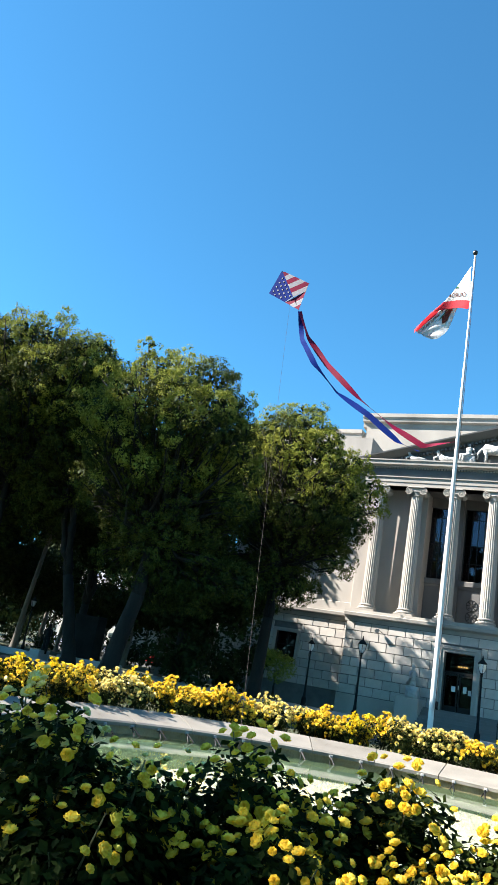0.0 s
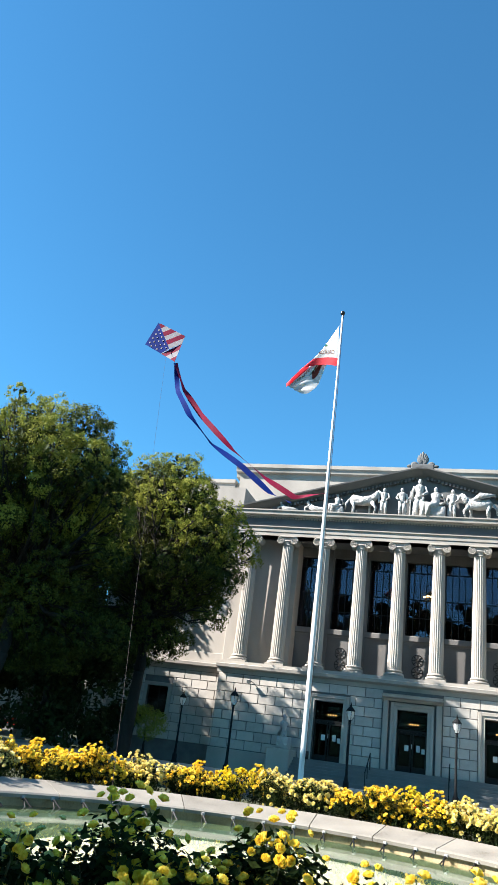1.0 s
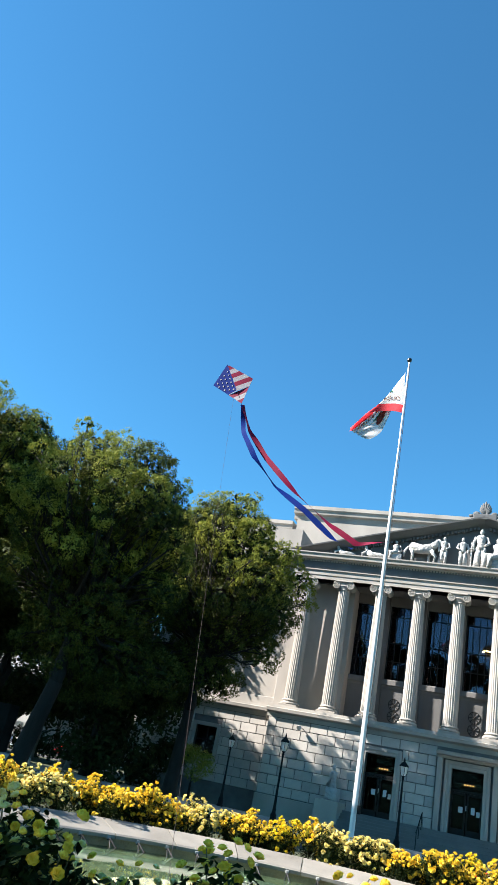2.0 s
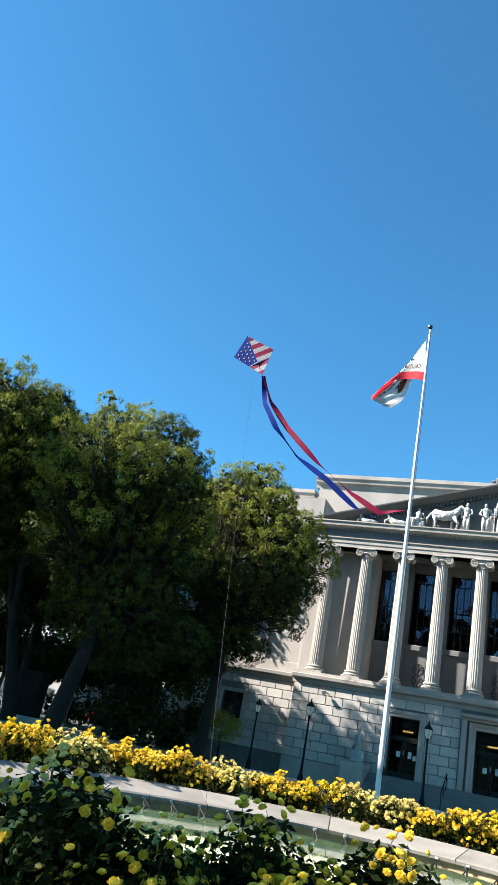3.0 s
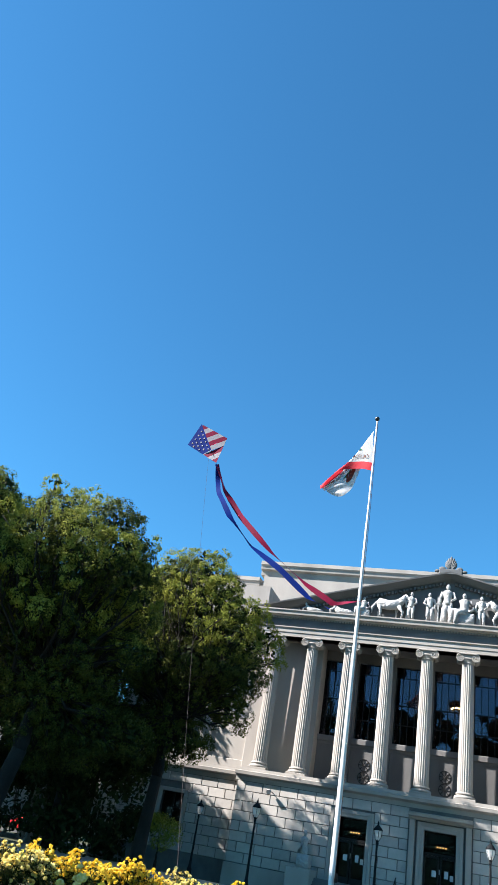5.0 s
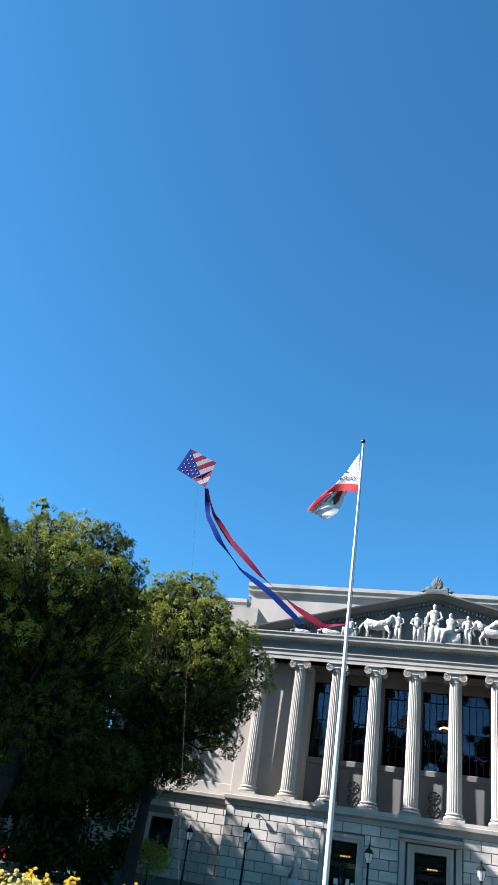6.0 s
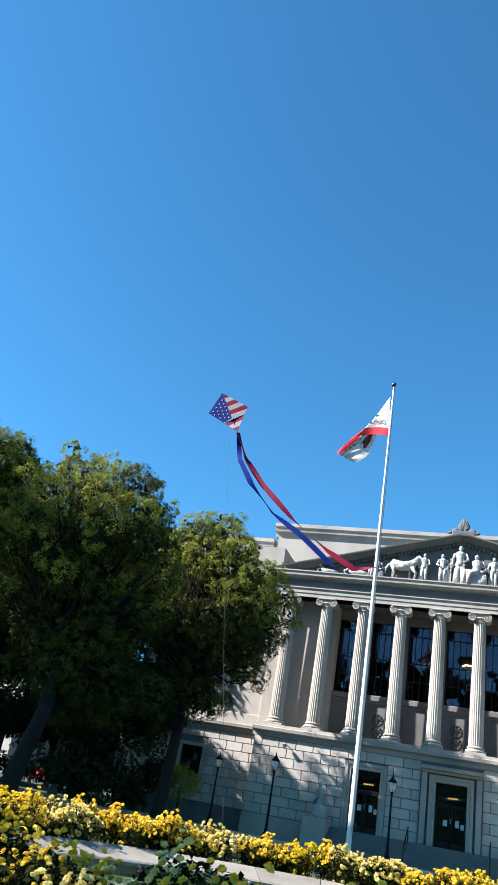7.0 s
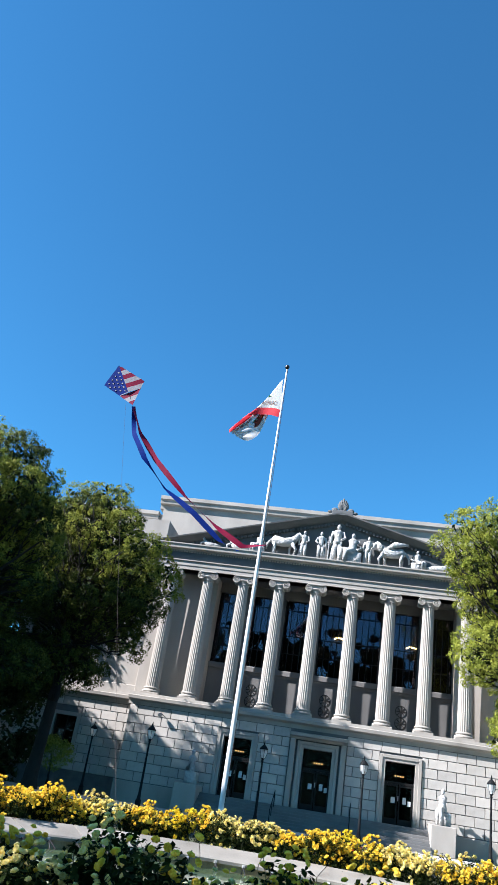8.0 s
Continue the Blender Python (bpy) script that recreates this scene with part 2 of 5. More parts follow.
def blob(bm, c, r, seg=10, rows=6, m=None):
    """An ellipsoid of radii r round c."""
    prof = [(math.sin(math.pi * i / rows), -math.cos(math.pi * i / rows)) for i in range(rows + 1)]
    prof[0], prof[-1] = (0.08, -1), (0.08, 1)
    mm = Matrix.Diagonal((*r, 1)).to_3x3()
    if m:
        mm = m.to_3x3() @ mm
    return lathe(bm, prof, seg, c, mm)


def extrude_profile(bm, prof, x0, x1):
    """A moulding: (y, z) pairs in order, run along x."""
    a = [bm.verts.new((x0, y, z)) for y, z in prof]
    b = [bm.verts.new((x1, y, z)) for y, z in prof]
    n = len(prof)
    for i in range(n):
        bm.faces.new((a[i], a[(i + 1) % n], b[(i + 1) % n], b[i]))
    bm.faces.new(list(reversed(a)))
    bm.faces.new(b)
    bmesh.ops.recalc_face_normals(bm, faces=bm.faces)
    return bm


def pieces(name, dims, material, parent, label="", bevel=0.0):
    """Each box of dims as a part of its own; returns the first."""
    return [part(name, boxes(d, bevel=bevel), material, parent, label) for d in dims][0]


def quads_mesh(name, verts, faces, material, smooth=False):
    me = bpy.data.meshes.new(name)
    me.from_pydata(verts.tolist() if hasattr(verts, "tolist") else verts, [], faces.tolist() if hasattr(faces, "tolist") else faces)
    me.materials.append(material)
    me.update()
    return me


# ---------------------------------------------------------------- ground
def flat(name, label, category, material, x0, x1, y0, y1, z, cut=1):
    bm = bmesh.new()
    bmesh.ops.create_grid(bm, x_segments=cut, y_segments=cut, size=0.5)
    for v in bm.verts:
        v.co = Vector((x0 + (v.co.x + 0.5) * (x1 - x0), y0 + (v.co.y + 0.5) * (y1 - y0), z))
    return tagged(part(name, bm, material), label, category, kind="structure")


flat("ground", "dry lawn and bare soil in tree shade", "ground", LAWN, -1500, 1500, -1500, 1500, 0.0, 12)


def slab(name, label, category, material, x0, x1, y0, y1, z1):
    return tagged(part(name, boxes((x0, x1, y0, y1, -0.3, z1), bevel=0.02), material), label, category, kind="structure")


slab("road", "grey asphalt drive in front of the building", "road", ASPHALT, -30, 40, -22.5, -15.2, 0.012)
slab("pavement", "pale concrete pavement before the stone building", "pavement", PAVING, -28, 40, -15.0, -3.6, 0.12)
slab("road_far", "grey asphalt street behind the park", "road", ASPHALT, -160, -30, 22, 31, 0.012)
# unseen walk, asphalt so that little light bounces onto the near roses
slab("pavement_near", "unseen walk round the rose bed, dark against bounced light", "pavement", ASPHALT, -14, 20, -62, -50.9, 0.03)

# ---------------------------------------------------------------- fountain pool
PX, PY, R_IN, R_OUT = 0.3, -42.0, 5.6, 6.45


def ring_piece(a0, a1, prof, steps=4):
    """A piece of a ring: (radius, z) profile swept from a0 to a1 degrees."""
    bm = bmesh.new()
    rows = []
    for i in range(steps + 1):
        a = radians(a0 + (a1 - a0) * i / steps)
        rows.append([bm.verts.new((PX + r * math.cos(a), PY + r * math.sin(a), z)) for r, z in prof])
    n = len(prof)
    for p, q in zip(rows, rows[1:]):
        for k in range(n):
            bm.faces.new((p[k], p[(k + 1) % n], q[(k + 1) % n], q[k]))
    bm.faces.new(list(reversed(rows[0])))
    bm.faces.new(rows[-1])
    bmesh.ops.recalc_face_normals(bm, faces=bm.faces)
    return bm


pool = thing("fountain_pool", "round stone fountain pool with pale coping and green water", "fountain", at=Matrix.Identity(4))
part("basin_wall", ring_piece(0, 360, [(R_IN + 0.08, 0.0), (R_IN + 0.08, 0.40), (R_OUT - 0.06, 0.56), (R_OUT - 0.06, 0.0)], 96), POOLWALL, pool)
bm = bmesh.new()
lathe(bm, [(0.01, 0.02), (R_IN + 0.1, 0.02), (R_IN + 0.1, 0.03), (0.01, 0.03)], 64, (PX, PY, 0))
part("pool_floor", bm, POOLFLOOR, pool, "dark green pool floor with algae, shade in its colour")
bm = bmesh.new()
lathe(bm, [(2.97, 0.03), (2.95, 0.13), (2.88, 0.15), (0.01, 0.15)], 64, (PX + 0.3, PY - 0.1, 0))
part("pool_floor_pad", bm, POOLPAD, pool, "raised cream floor in the middle of the pool")
bm = bmesh.new()
bmesh.ops.create_circle(bm, cap_ends=True, segments=96, radius=R_IN + 0.09)
for v in bm.verts:
    v.co += Vector((PX, PY, 0.24))
water = part("water", bm, WATER, pool, "shallow still green water")
water.visible_shadow = False
for k in range(28):
    a = k * 360 / 28
    part("coping_stone", ring_piece(a + 0.09, a + 360 / 28 - 0.09,
                                    [(R_IN, 0.36), (R_IN - 0.01, 0.42), (R_IN + 0.03, 0.45), (R_OUT - 0.05, 0.62), (R_OUT, 0.60), (R_OUT, 0.4)], 3), COPING, pool)
bm = bmesh.new()
tube(bm, [(0, 0, 0), (0.10, 0, 0.015), (0.34, 0.1, -0.16)], [0.022, 0.018, 0.014], 6)
tube(bm, [(0.06, 0, 0.0), (0.30, -0.04, -0.16)], [0.014, 0.012], 5)
noz_me = finish("nozzle", bm)
noz_me.materials.append(BRONZE)
bm = bmesh.new()
box(bm, -0.03, 0.05, -0.035, 0.035, 0.0, 0.06, 0.008)
tip_me = finish("nozzle_tip", bm)
tip_me.materials.append(CONCRETE)
for k in range(58):
    a = 2 * math.pi * k / 58
    nz = new("nozzle", noz_me)
    nz.parent = pool
    nz.matrix_basis = Matrix.Translation((PX + (R_IN + 0.02) * math.cos(a), PY + (R_IN + 0.02) * math.sin(a), 0.34)) @ Matrix.Rotation(a + math.pi, 4, "Z")
    tp = new("nozzle_tip", tip_me)
    tp.parent = nz

tagged(part("flower_bed", ring_piece(0, 360, [(R_OUT + 0.02, 0.0), (R_OUT + 0.02, 0.12), (7.6, 0.2), (8.9, 0.12), (8.95, 0.0)], 72), SOIL),
       "ring of dark bare soil round the pool", "flower bed", kind="structure")

# ---------------------------------------------------------------- stone building
B = thing("courthouse", "grey granite classical building with columns and pediment", "building", at=Matrix.Identity(4))
S = 2.7
FACE = -0.75                       # front of the ground storey
WING = 0.6                         # front of the wings
DOORS = (-2 * S, 0.0, 2 * S)
DW, DZ0, DZ1 = 0.95, 1.35, 5.0     # half width, sill and head of the door openings
HALF = 13.25

# ground storey wall, cut through for the doors
dims, x = [], -HALF
for d in DOORS:
    dims.append((x, d - DW, FACE, 1.6, 0, 6.2))
    dims.append((d - DW, d + DW, FACE, 1.6, DZ1, 6.2))
    dims.append((d - DW, d + DW, FACE, 1.6, 0, DZ0))
    x = d + DW
dims.append((x, HALF, FACE, 1.6, 0, 6.2))
wall_front = pieces("wall", dims, MORTAR, B, "coursed granite ground storey wall")
pieces("plinth", [(-HALF - 0.1, -7.4, FACE - 0.12, FACE + 0.02, 0, 1.3), (7.4, HALF + 0.1, FACE - 0.12, FACE + 0.02, 0, 1.3)], GRANITE, B, bevel=0.03)
WWX = ((-18.9, -17.3), (17.3, 18.9), (24.9, 26.5))


END = {-1: 23.5, 1: 32.0}


def wing_wall(s):
    """The lower wall of a wing, cut for its windows; s is its side."""
    ds, x = [], HALF
    for a, b in sorted(((min(abs(p), abs(q)), max(abs(p), abs(q))) for p, q in WWX if p * s > 0)):
        ds.append((x, a))
        ds.append(("w", a, b))
        x = b
    ds.append((x, END[s]))
    out = []
    for d in ds:
        if d[0] == "w":
            out += [(d[1], d[2], 0, 2.75), (d[1], d[2], 4.85, 6.2)]
        else:
            out.append((d[0], d[1], 0, 6.2))
    return pieces("wall", [(min(s * a, s * b), max(s * a, s * b), WING, 3.0, z0, z1) for a, b, z0, z1 in out], MORTAR, B)


wall_left, wall_right = wing_wall(-1), wing_wall(1)
for a, b in WWX:
    w = part("window", boxes((a, b, WING + 0.35, WING + 0.42, 2.75, 4.85)), PANE, B, "dark ground floor window")
    part("window_frame", boxes((a - 0.28, a, WING - 0.09, WING + 0.3, 2.5, 5.1), (b, b + 0.28, WING - 0.09, WING + 0.3, 2.5, 5.1),
                               (a, b, WING - 0.09, WING + 0.3, 4.85, 5.1), (a - 0.3, b + 0.3, WING - 0.16, WING + 0.3, 2.5, 2.75), bevel=0.015), GRANITE, w)
    part("mullion", boxes(((a + b) / 2 - 0.04, (a + b) / 2 + 0.04, WING + 0.28, WING + 0.34, 2.75, 4.85), (a, b, WING + 0.28, WING + 0.34, 3.9, 3.98)), BRONZE, w)
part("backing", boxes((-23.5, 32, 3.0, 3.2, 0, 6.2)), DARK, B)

# string course under the columns
CORN = [(FACE + 0.5, 6.15), (FACE - 0.02, 6.15), (FACE - 0.03, 6.4), (FACE - 0.12, 6.44), (FACE - 0.4, 6.52), (FACE - 0.43, 6.72), (FACE - 0.3, 6.76), (FACE - 0.28, 6.95), (FACE + 0.5, 6.95)]
part("cornice", extrude_profile(bmesh.new(), CORN, -HALF - 0.15, HALF + 0.15), GRANITE, B)
for s in (-1, 1):
    shift = WING - FACE
    part("cornice", extrude_profile(bmesh.new(), [(y + shift, z) for y, z in CORN], *sorted((s * (HALF + 0.16), s * END[s]))), GRANITE, B)
part("porch_floor", boxes((-HALF, HALF, FACE + 0.48, 4.0, 6.2, 6.94)), GRANITE, B)

# steps and rails
st = thing("entrance_steps", "broad shaded grey stone steps before three doors", "steps", at=Matrix.Identity(4))
for k in range(8):
    y1 = FACE - 0.02
    part("step", boxes((-7.3, 7.3, y1 - 0.34 * (8 - k) - 0.6, y1 - (0.34 * (7 - k) + 0.6 if k < 7 else 0), 0.169 * k, 0.169 * (k + 1)), bevel=0.012), STEP, st)


def hand_rail(x):
    r = thing("handrail", "black iron handrail on the stone steps", "railing", "handrails on the steps", at=Matrix.Translation((x, FACE, 0)))
    for y, z in ((-1.0, 1.2), (-2.1, 0.72), (-3.2, 0.16)):
        bm = bmesh.new()
        tube(bm, [(0, y, z), (0, y, z + 0.95)], 0.025, 6)
        part("post", bm, IRON, r)
    bm = bmesh.new()
    tube(bm, [(0, -0.8, 2.15), (0, -1.0, 2.15), (0, -3.2, 1.11), (0, -3.45, 1.05)], 0.03, 6)
    part("rail", bm, IRON, r)


for x in (-2.4, 2.4):
    hand_rail(x)

# doors
for d in DOORS:
    do = part("door", boxes((d - DW, d + DW, FACE + 0.62, FACE + 0.72, DZ0, DZ1)), DOORGLASS, B, "tall dark bronze and glass entrance door")
    for sx in (-1, 1):
        part("door_leaf", boxes((d + sx * 0.03, d + sx * 0.12, FACE + 0.5, FACE + 0.6, DZ0, 3.7), (d + sx * 0.83, d + sx * 0.94, FACE + 0.5, FACE + 0.6, DZ0, 3.7),
                                (d + min(sx * 0.12, sx * 0.83), d + max(sx * 0.12, sx * 0.83), FACE + 0.5, FACE + 0.6, DZ0, 1.7),
                                (d + min(sx * 0.12, sx * 0.83), d + max(sx * 0.12, sx * 0.83), FACE + 0.5, FACE + 0.6, 3.58, 3.7), bevel=0.01), BRONZE, do)
        bm = bmesh.new()
        tube(bm, [(d + sx * 0.1, FACE + 0.44, 2.2), (d + sx * 0.1, FACE + 0.44, 2.7)], 0.02, 6)
        part("handle", bm, BRONZE, do)
    part("transom", boxes((d - DW, d + DW, FACE + 0.48, FACE + 0.6, 3.72, 3.86)), BRONZE, do)
    for px, pz, w, h in ((-0.45, 2.6, 0.26, 0.34), (-0.12, 2.75, 0.2, 0.28), (0.3, 2.6, 0.22, 0.4), (0.62, 2.52, 0.2, 0.3)):
        part("notice", boxes((d + px, d + px + w, FACE + 0.6, FACE + 0.615, pz, pz + h)), PAPER, do, "white paper notice")
    bm = bmesh.new()
    for k in range(4):
        blob(bm, (d - 0.2 + 0.17 * k, FACE + 1.35, 4.25), (0.05, 0.05, 0.05), 8, 5)
    part("lobby_lamp", bm, BULB, do, "row of warm lit bulbs")
    # black side linings stand in for the darkness of the lobby
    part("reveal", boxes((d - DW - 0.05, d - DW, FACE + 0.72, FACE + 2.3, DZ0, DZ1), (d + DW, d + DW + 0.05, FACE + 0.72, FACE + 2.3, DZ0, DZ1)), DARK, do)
    w = 0.42
    for k, (o, dep) in enumerate(((0.0, 0.10), (0.2, 0.16))):
        pieces("surround", [(d - DW - w, d - DW - o, FACE - dep, FACE + 0.1, DZ0, DZ1 + w), (d + DW + o, d + DW + w, FACE - dep, FACE + 0.1, DZ0, DZ1 + w),
                               (d - DW - o, d + DW + o, FACE - dep, FACE + 0.1, DZ1 + o, DZ1 + w)], GRANITE, do, "moulded stone door surround", 0.02)
# hood over the middle door
hood = part("door_hood", extrude_profile(bmesh.new(), [(FACE, 5.5), (FACE - 0.25, 5.5), (FACE - 0.35, 5.62), (FACE - 0.75, 5.68), (FACE - 0.8, 5.86), (FACE, 5.95)], -1.9, 1.9), GRANITE, B)
pieces("bracket", [(-1.85, -1.5, FACE - 0.3, FACE + 0.05, 1.35, 5.5), (1.5, 1.85, FACE - 0.3, FACE + 0.05, 1.35, 5.5)], GRANITE, hood, bevel=0.03)

# floodlight on an arm
fl = part("floodlight", tube(bmesh.new(), [(-10.6, FACE, 5.6), (-10.85, FACE - 0.32, 5.75)], 0.025, 6), IRON, B, "wall floodlight on a thin arm")
bm = bmesh.new()
lathe(bm, [(0.09, -0.12), (0.16, 0.1), (0.15, 0.14)], 12, (-10.9, FACE - 0.4, 5.72), Matrix.Rotation(radians(115), 3, "X"))
part("lamp_head", bm, CONCRETE, fl)


# fluted column, base and scroll capital
def column_meshes():
    z0, z1, flutes = 7.5, 15.55, 22
    rows, verts, faces = 7, [], []
    n = flutes * 5
    for i in range(rows + 1):
        f = i / rows
        z = z0 + (z1 - z0) * f
        r = 0.475 - 0.085 * (0.35 * f + 0.65 * f * f)
        for k in range(n):
            a = 2 * math.pi * k / n
            u = (k % 5) / 5
            dent = 0.0 if u == 0 else 0.038 * math.sin(math.pi * (u - 0.05) / 0.95)
            verts.append(((r - dent) * math.cos(a), (r - dent) * math.sin(a), z))
    for i in range(rows):
        for k in range(n):
            faces.append((i * n + k, i * n + (k + 1) % n, (i + 1) * n + (k + 1) % n, (i + 1) * n + k))
    shaft = quads_mesh("shaft", verts, faces, GRANITE)
    bm = bmesh.new()
    box(bm, -0.66, 0.66, -0.66, 0.66, 6.94, 7.12, 0.015)
    lathe(bm, [(0.60, 7.12), (0.655, 7.16), (0.66, 7.22), (0.62, 7.28), (0.53, 7.30), (0.51, 7.35), (0.55, 7.37), (0.575, 7.41), (0.55, 7.46), (0.50, 7.48), (0.475, 7.52)], 32)
    base = finish("base", bm)
    base.materials.append(GRANITE)
    bm = bmesh.new()
    lathe(bm, [(0.39, 15.5), (0.43, 15.56), (0.41, 15.6), (0.45, 15.72), (0.53, 15.84), (0.5, 15.9)], 28)
    box(bm, -0.52, 0.52, -0.46, 0.46, 15.9, 16.1, 0.02)
    box(bm, -0.60, 0.60, -0.58, 0.58, 16.1, 16.2, 0.02)
    for sy in (-1, 1):
        for sx in (-1, 1):
            cx, cz = sx * 0.50, 15.86
            pts, rad = [], []
            for k in range(27):
                t = k / 26
                a = math.pi / 2 - sx * t * 2.25 * 2 * math.pi
                r = 0.245 * (1 - t) ** 0.85 + 0.03
                pts.append((cx + r * math.cos(a), sy * 0.49, cz + r * math.sin(a)))
                rad.append(0.05 - 0.025 * t)
            tube(bm, pts, rad, 6)
            m = Matrix.Rotation(radians(90), 3, "X")
            lathe(bm, [(0.235, -0.46), (0.24, -0.44), (0.17, -0.2), (0.15, 0.0), (0.17, 0.2), (0.24, 0.44), (0.235, 0.46)], 18, (cx, 0, cz), m) if sy == 1 else None
            blob(bm, (cx, sy * 0.5, cz), (0.05, 0.05, 0.05), 8, 5)
    cap = finish("capital", bm)
    cap.materials.append(GRANITE)
    return shaft, base, cap


shaft_me, base_me, cap_me = column_meshes()
for i in range(10):
    c = part("column", shaft_me, None, B, "fluted stone column with scroll capital")
    c.location = ((i - 4.5) * S, 0, 0)
    part("base", base_me, None, c)
    part("capital", cap_me, None, c)

# porch: back wall with tall windows, dado, end bays
BACK = 2.46
for i in range(9):
    x0, x1 = (i - 4.5) * S, (i - 3.5) * S
    if i in (0, 8):
        part("wall", boxes((x0, x1 + 0.6, 1.0, BACK + 0.3, 6.94, 16.2) if i == 0 else (x0 - 0.6, x1, 1.0, BACK + 0.3, 6.94, 16.2)), GRANITE, B)
        continue
    xc = (x0 + x1) / 2
    # porch stone is drawn darker than the columns to stand in for shade
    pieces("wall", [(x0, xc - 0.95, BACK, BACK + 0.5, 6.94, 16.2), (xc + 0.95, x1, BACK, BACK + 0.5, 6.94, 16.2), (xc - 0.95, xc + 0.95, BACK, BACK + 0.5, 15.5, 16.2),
                       (xc - 0.95, xc + 0.95, BACK, BACK + 0.5, 6.94, 10.2)], PORCH_SHADED, B)
    part("pilaster", boxes((x0 - 0.3, x0 + 0.3, BACK - 0.14, BACK + 0.02, 6.94, 16.2), bevel=0.02), PORCH_SHADED, B)
    part("window_sill", extrude_profile(bmesh.new(), [(BACK, 9.62), (BACK - 0.12, 9.62), (BACK - 0.15, 9.75), (BACK - 0.28, 9.82), (BACK - 0.28, 10.12), (BACK - 0.24, 10.18), (BACK, 10.2)], x0 + 0.302, x1 - 0.302), PORCH_SHADED, B)
    w = part("window", boxes((xc - 0.95, xc + 0.95, BACK + 0.3, BACK + 0.34, 10.2, 15.5)), PANE, B, "tall dark window reflecting the sky")
    bars = [(xc - 0.95, xc - 0.87, BACK + 0.2, BACK + 0.29, 10.2, 15.5), (xc + 0.87, xc + 0.95, BACK + 0.2, BACK + 0.29, 10.2, 15.5)]
    for part_x in (-0.45, 0.0, 0.45):
        bars.append((xc + part_x - 0.025, xc + part_x + 0.025, BACK + 0.22, BACK + 0.29, 10.2, 15.5))
    for pz in (11.5, 12.8, 14.75):
        bars.append((xc - 0.87, xc + 0.87, BACK + 0.225, BACK + 0.285, pz, pz + 0.06))
    pieces("glazing_bar", bars, BRONZE, w)
    part("dado", boxes((x0 + 0.32, x1 - 0.32, BACK - 0.06, BACK + 0.01, 6.94, 9.9), bevel=0.015), SHADED_STONE, B)
    if i in (2, 4, 6):
        bm = bmesh.new()
        for cz in (7.75, 8.55):
            m = Matrix.Rotation(radians(90), 3, "X")
            for k in range(4):
                a = math.pi * k / 4
                tube(bm, [(xc + 0.36 * math.cos(a), BACK - 0.08, cz + 0.36 * math.sin(a)), (xc - 0.36 * math.cos(a), BACK - 0.08, cz - 0.36 * math.sin(a))], 0.026, 5)
            ring = [(xc + 0.38 * math.cos(2 * math.pi * k / 20), BACK - 0.08, cz + 0.38 * math.sin(2 * math.pi * k / 20)) for k in range(21)]
            tube(bm, ring, 0.022, 5)
        part("grille", bm, BRONZE, B, "cast metal wheel grille")
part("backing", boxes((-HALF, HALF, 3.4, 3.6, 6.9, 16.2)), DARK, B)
lamp_b = bmesh.new()
for xx in (0.75, 6.1):
    tube(lamp_b, [(xx - 0.55, BACK + 0.75, 13.15), (xx - 0.3, BACK + 0.75, 13.28), (xx + 0.2, BACK + 0.75, 13.22), (xx + 0.45, BACK + 0.75, 13.05)], 0.05, 6)
part("interior_lamp", lamp_b, BULB, B, "warm curved lamp behind the windows")
part("porch_ceiling", boxes((-HALF, HALF, -0.3, 3.4, 16.2, 16.4)), PORCH_SHADED, B)
for s in (-1, 1):
    part("anta", boxes((s * 13.05 - 0.45, s * 13.05 + 0.45, 0.3, 2.6, 6.94, 16.2), bevel=0.03), GRANITE, B, "plain stone end pier")
    xs = sorted((s * 13.5, s * END[s]))
    part("wall", boxes((xs[0], xs[1], WING, 4.3, 6.94, 20.2)), GRANITE, B, "plain pale stone wing wall")
    part("wall_base", boxes((xs[0], xs[1], WING - 0.12, WING, 6.94, 7.5), bevel=0.03), GRANITE, B)
    for k in range(2 if s < 0 else 4):
        px = s * (16.6 + 3.4 * k)
        part("pilaster", boxes((px - 0.45, px + 0.45, WING - 0.16, WING + 0.02, 7.5, 16.3), (px - 0.55, px + 0.55, WING - 0.24, WING + 0.02, 16.3, 16.7), bevel=0.02), GRANITE, B)
        wx = px + s * 1.7
        w = part("window", boxes((wx - 0.7, wx + 0.7, WING - 0.03, WING + 0.01, 9.2, 14.6)), PANE, B)
        part("window_frame", boxes((wx - 0.85, wx - 0.7, WING - 0.1, WING + 0.01, 9.0, 14.8), (wx + 0.7, wx + 0.85, WING - 0.1, WING + 0.01, 9.0, 14.8),
                                   (wx - 0.7, wx + 0.7, WING - 0.1, WING + 0.01, 14.6, 14.8), (wx - 0.7, wx + 0.7, WING - 0.1, WING + 0.01, 9.0, 9.2)), GRANITE, w)
    part("wing_cornice", extrude_profile(bmesh.new(), [(WING + 1, 17.0), (WING - 0.1, 17.0), (WING - 0.12, 17.5), (WING - 0.8, 17.6), (WING - 0.85, 17.95), (WING + 1, 18.0)], *sorted((s * 13.9, s * END[s]))), GRANITE, B)

# entablature
E0 = 13.35
ENT = [(0.7, 16.2), (-0.44, 16.2), (-0.44, 16.48), (-0.49, 16.49), (-0.49, 16.78), (-0.58, 16.83), (-0.58, 16.9), (0.7, 16.9)]
part("architrave", extrude_profile(bmesh.new(), ENT, -E0, E0), GRANITE, B)
# the shade under the cornice is put into the frieze's colour
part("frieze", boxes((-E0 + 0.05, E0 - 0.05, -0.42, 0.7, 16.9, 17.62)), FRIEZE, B)
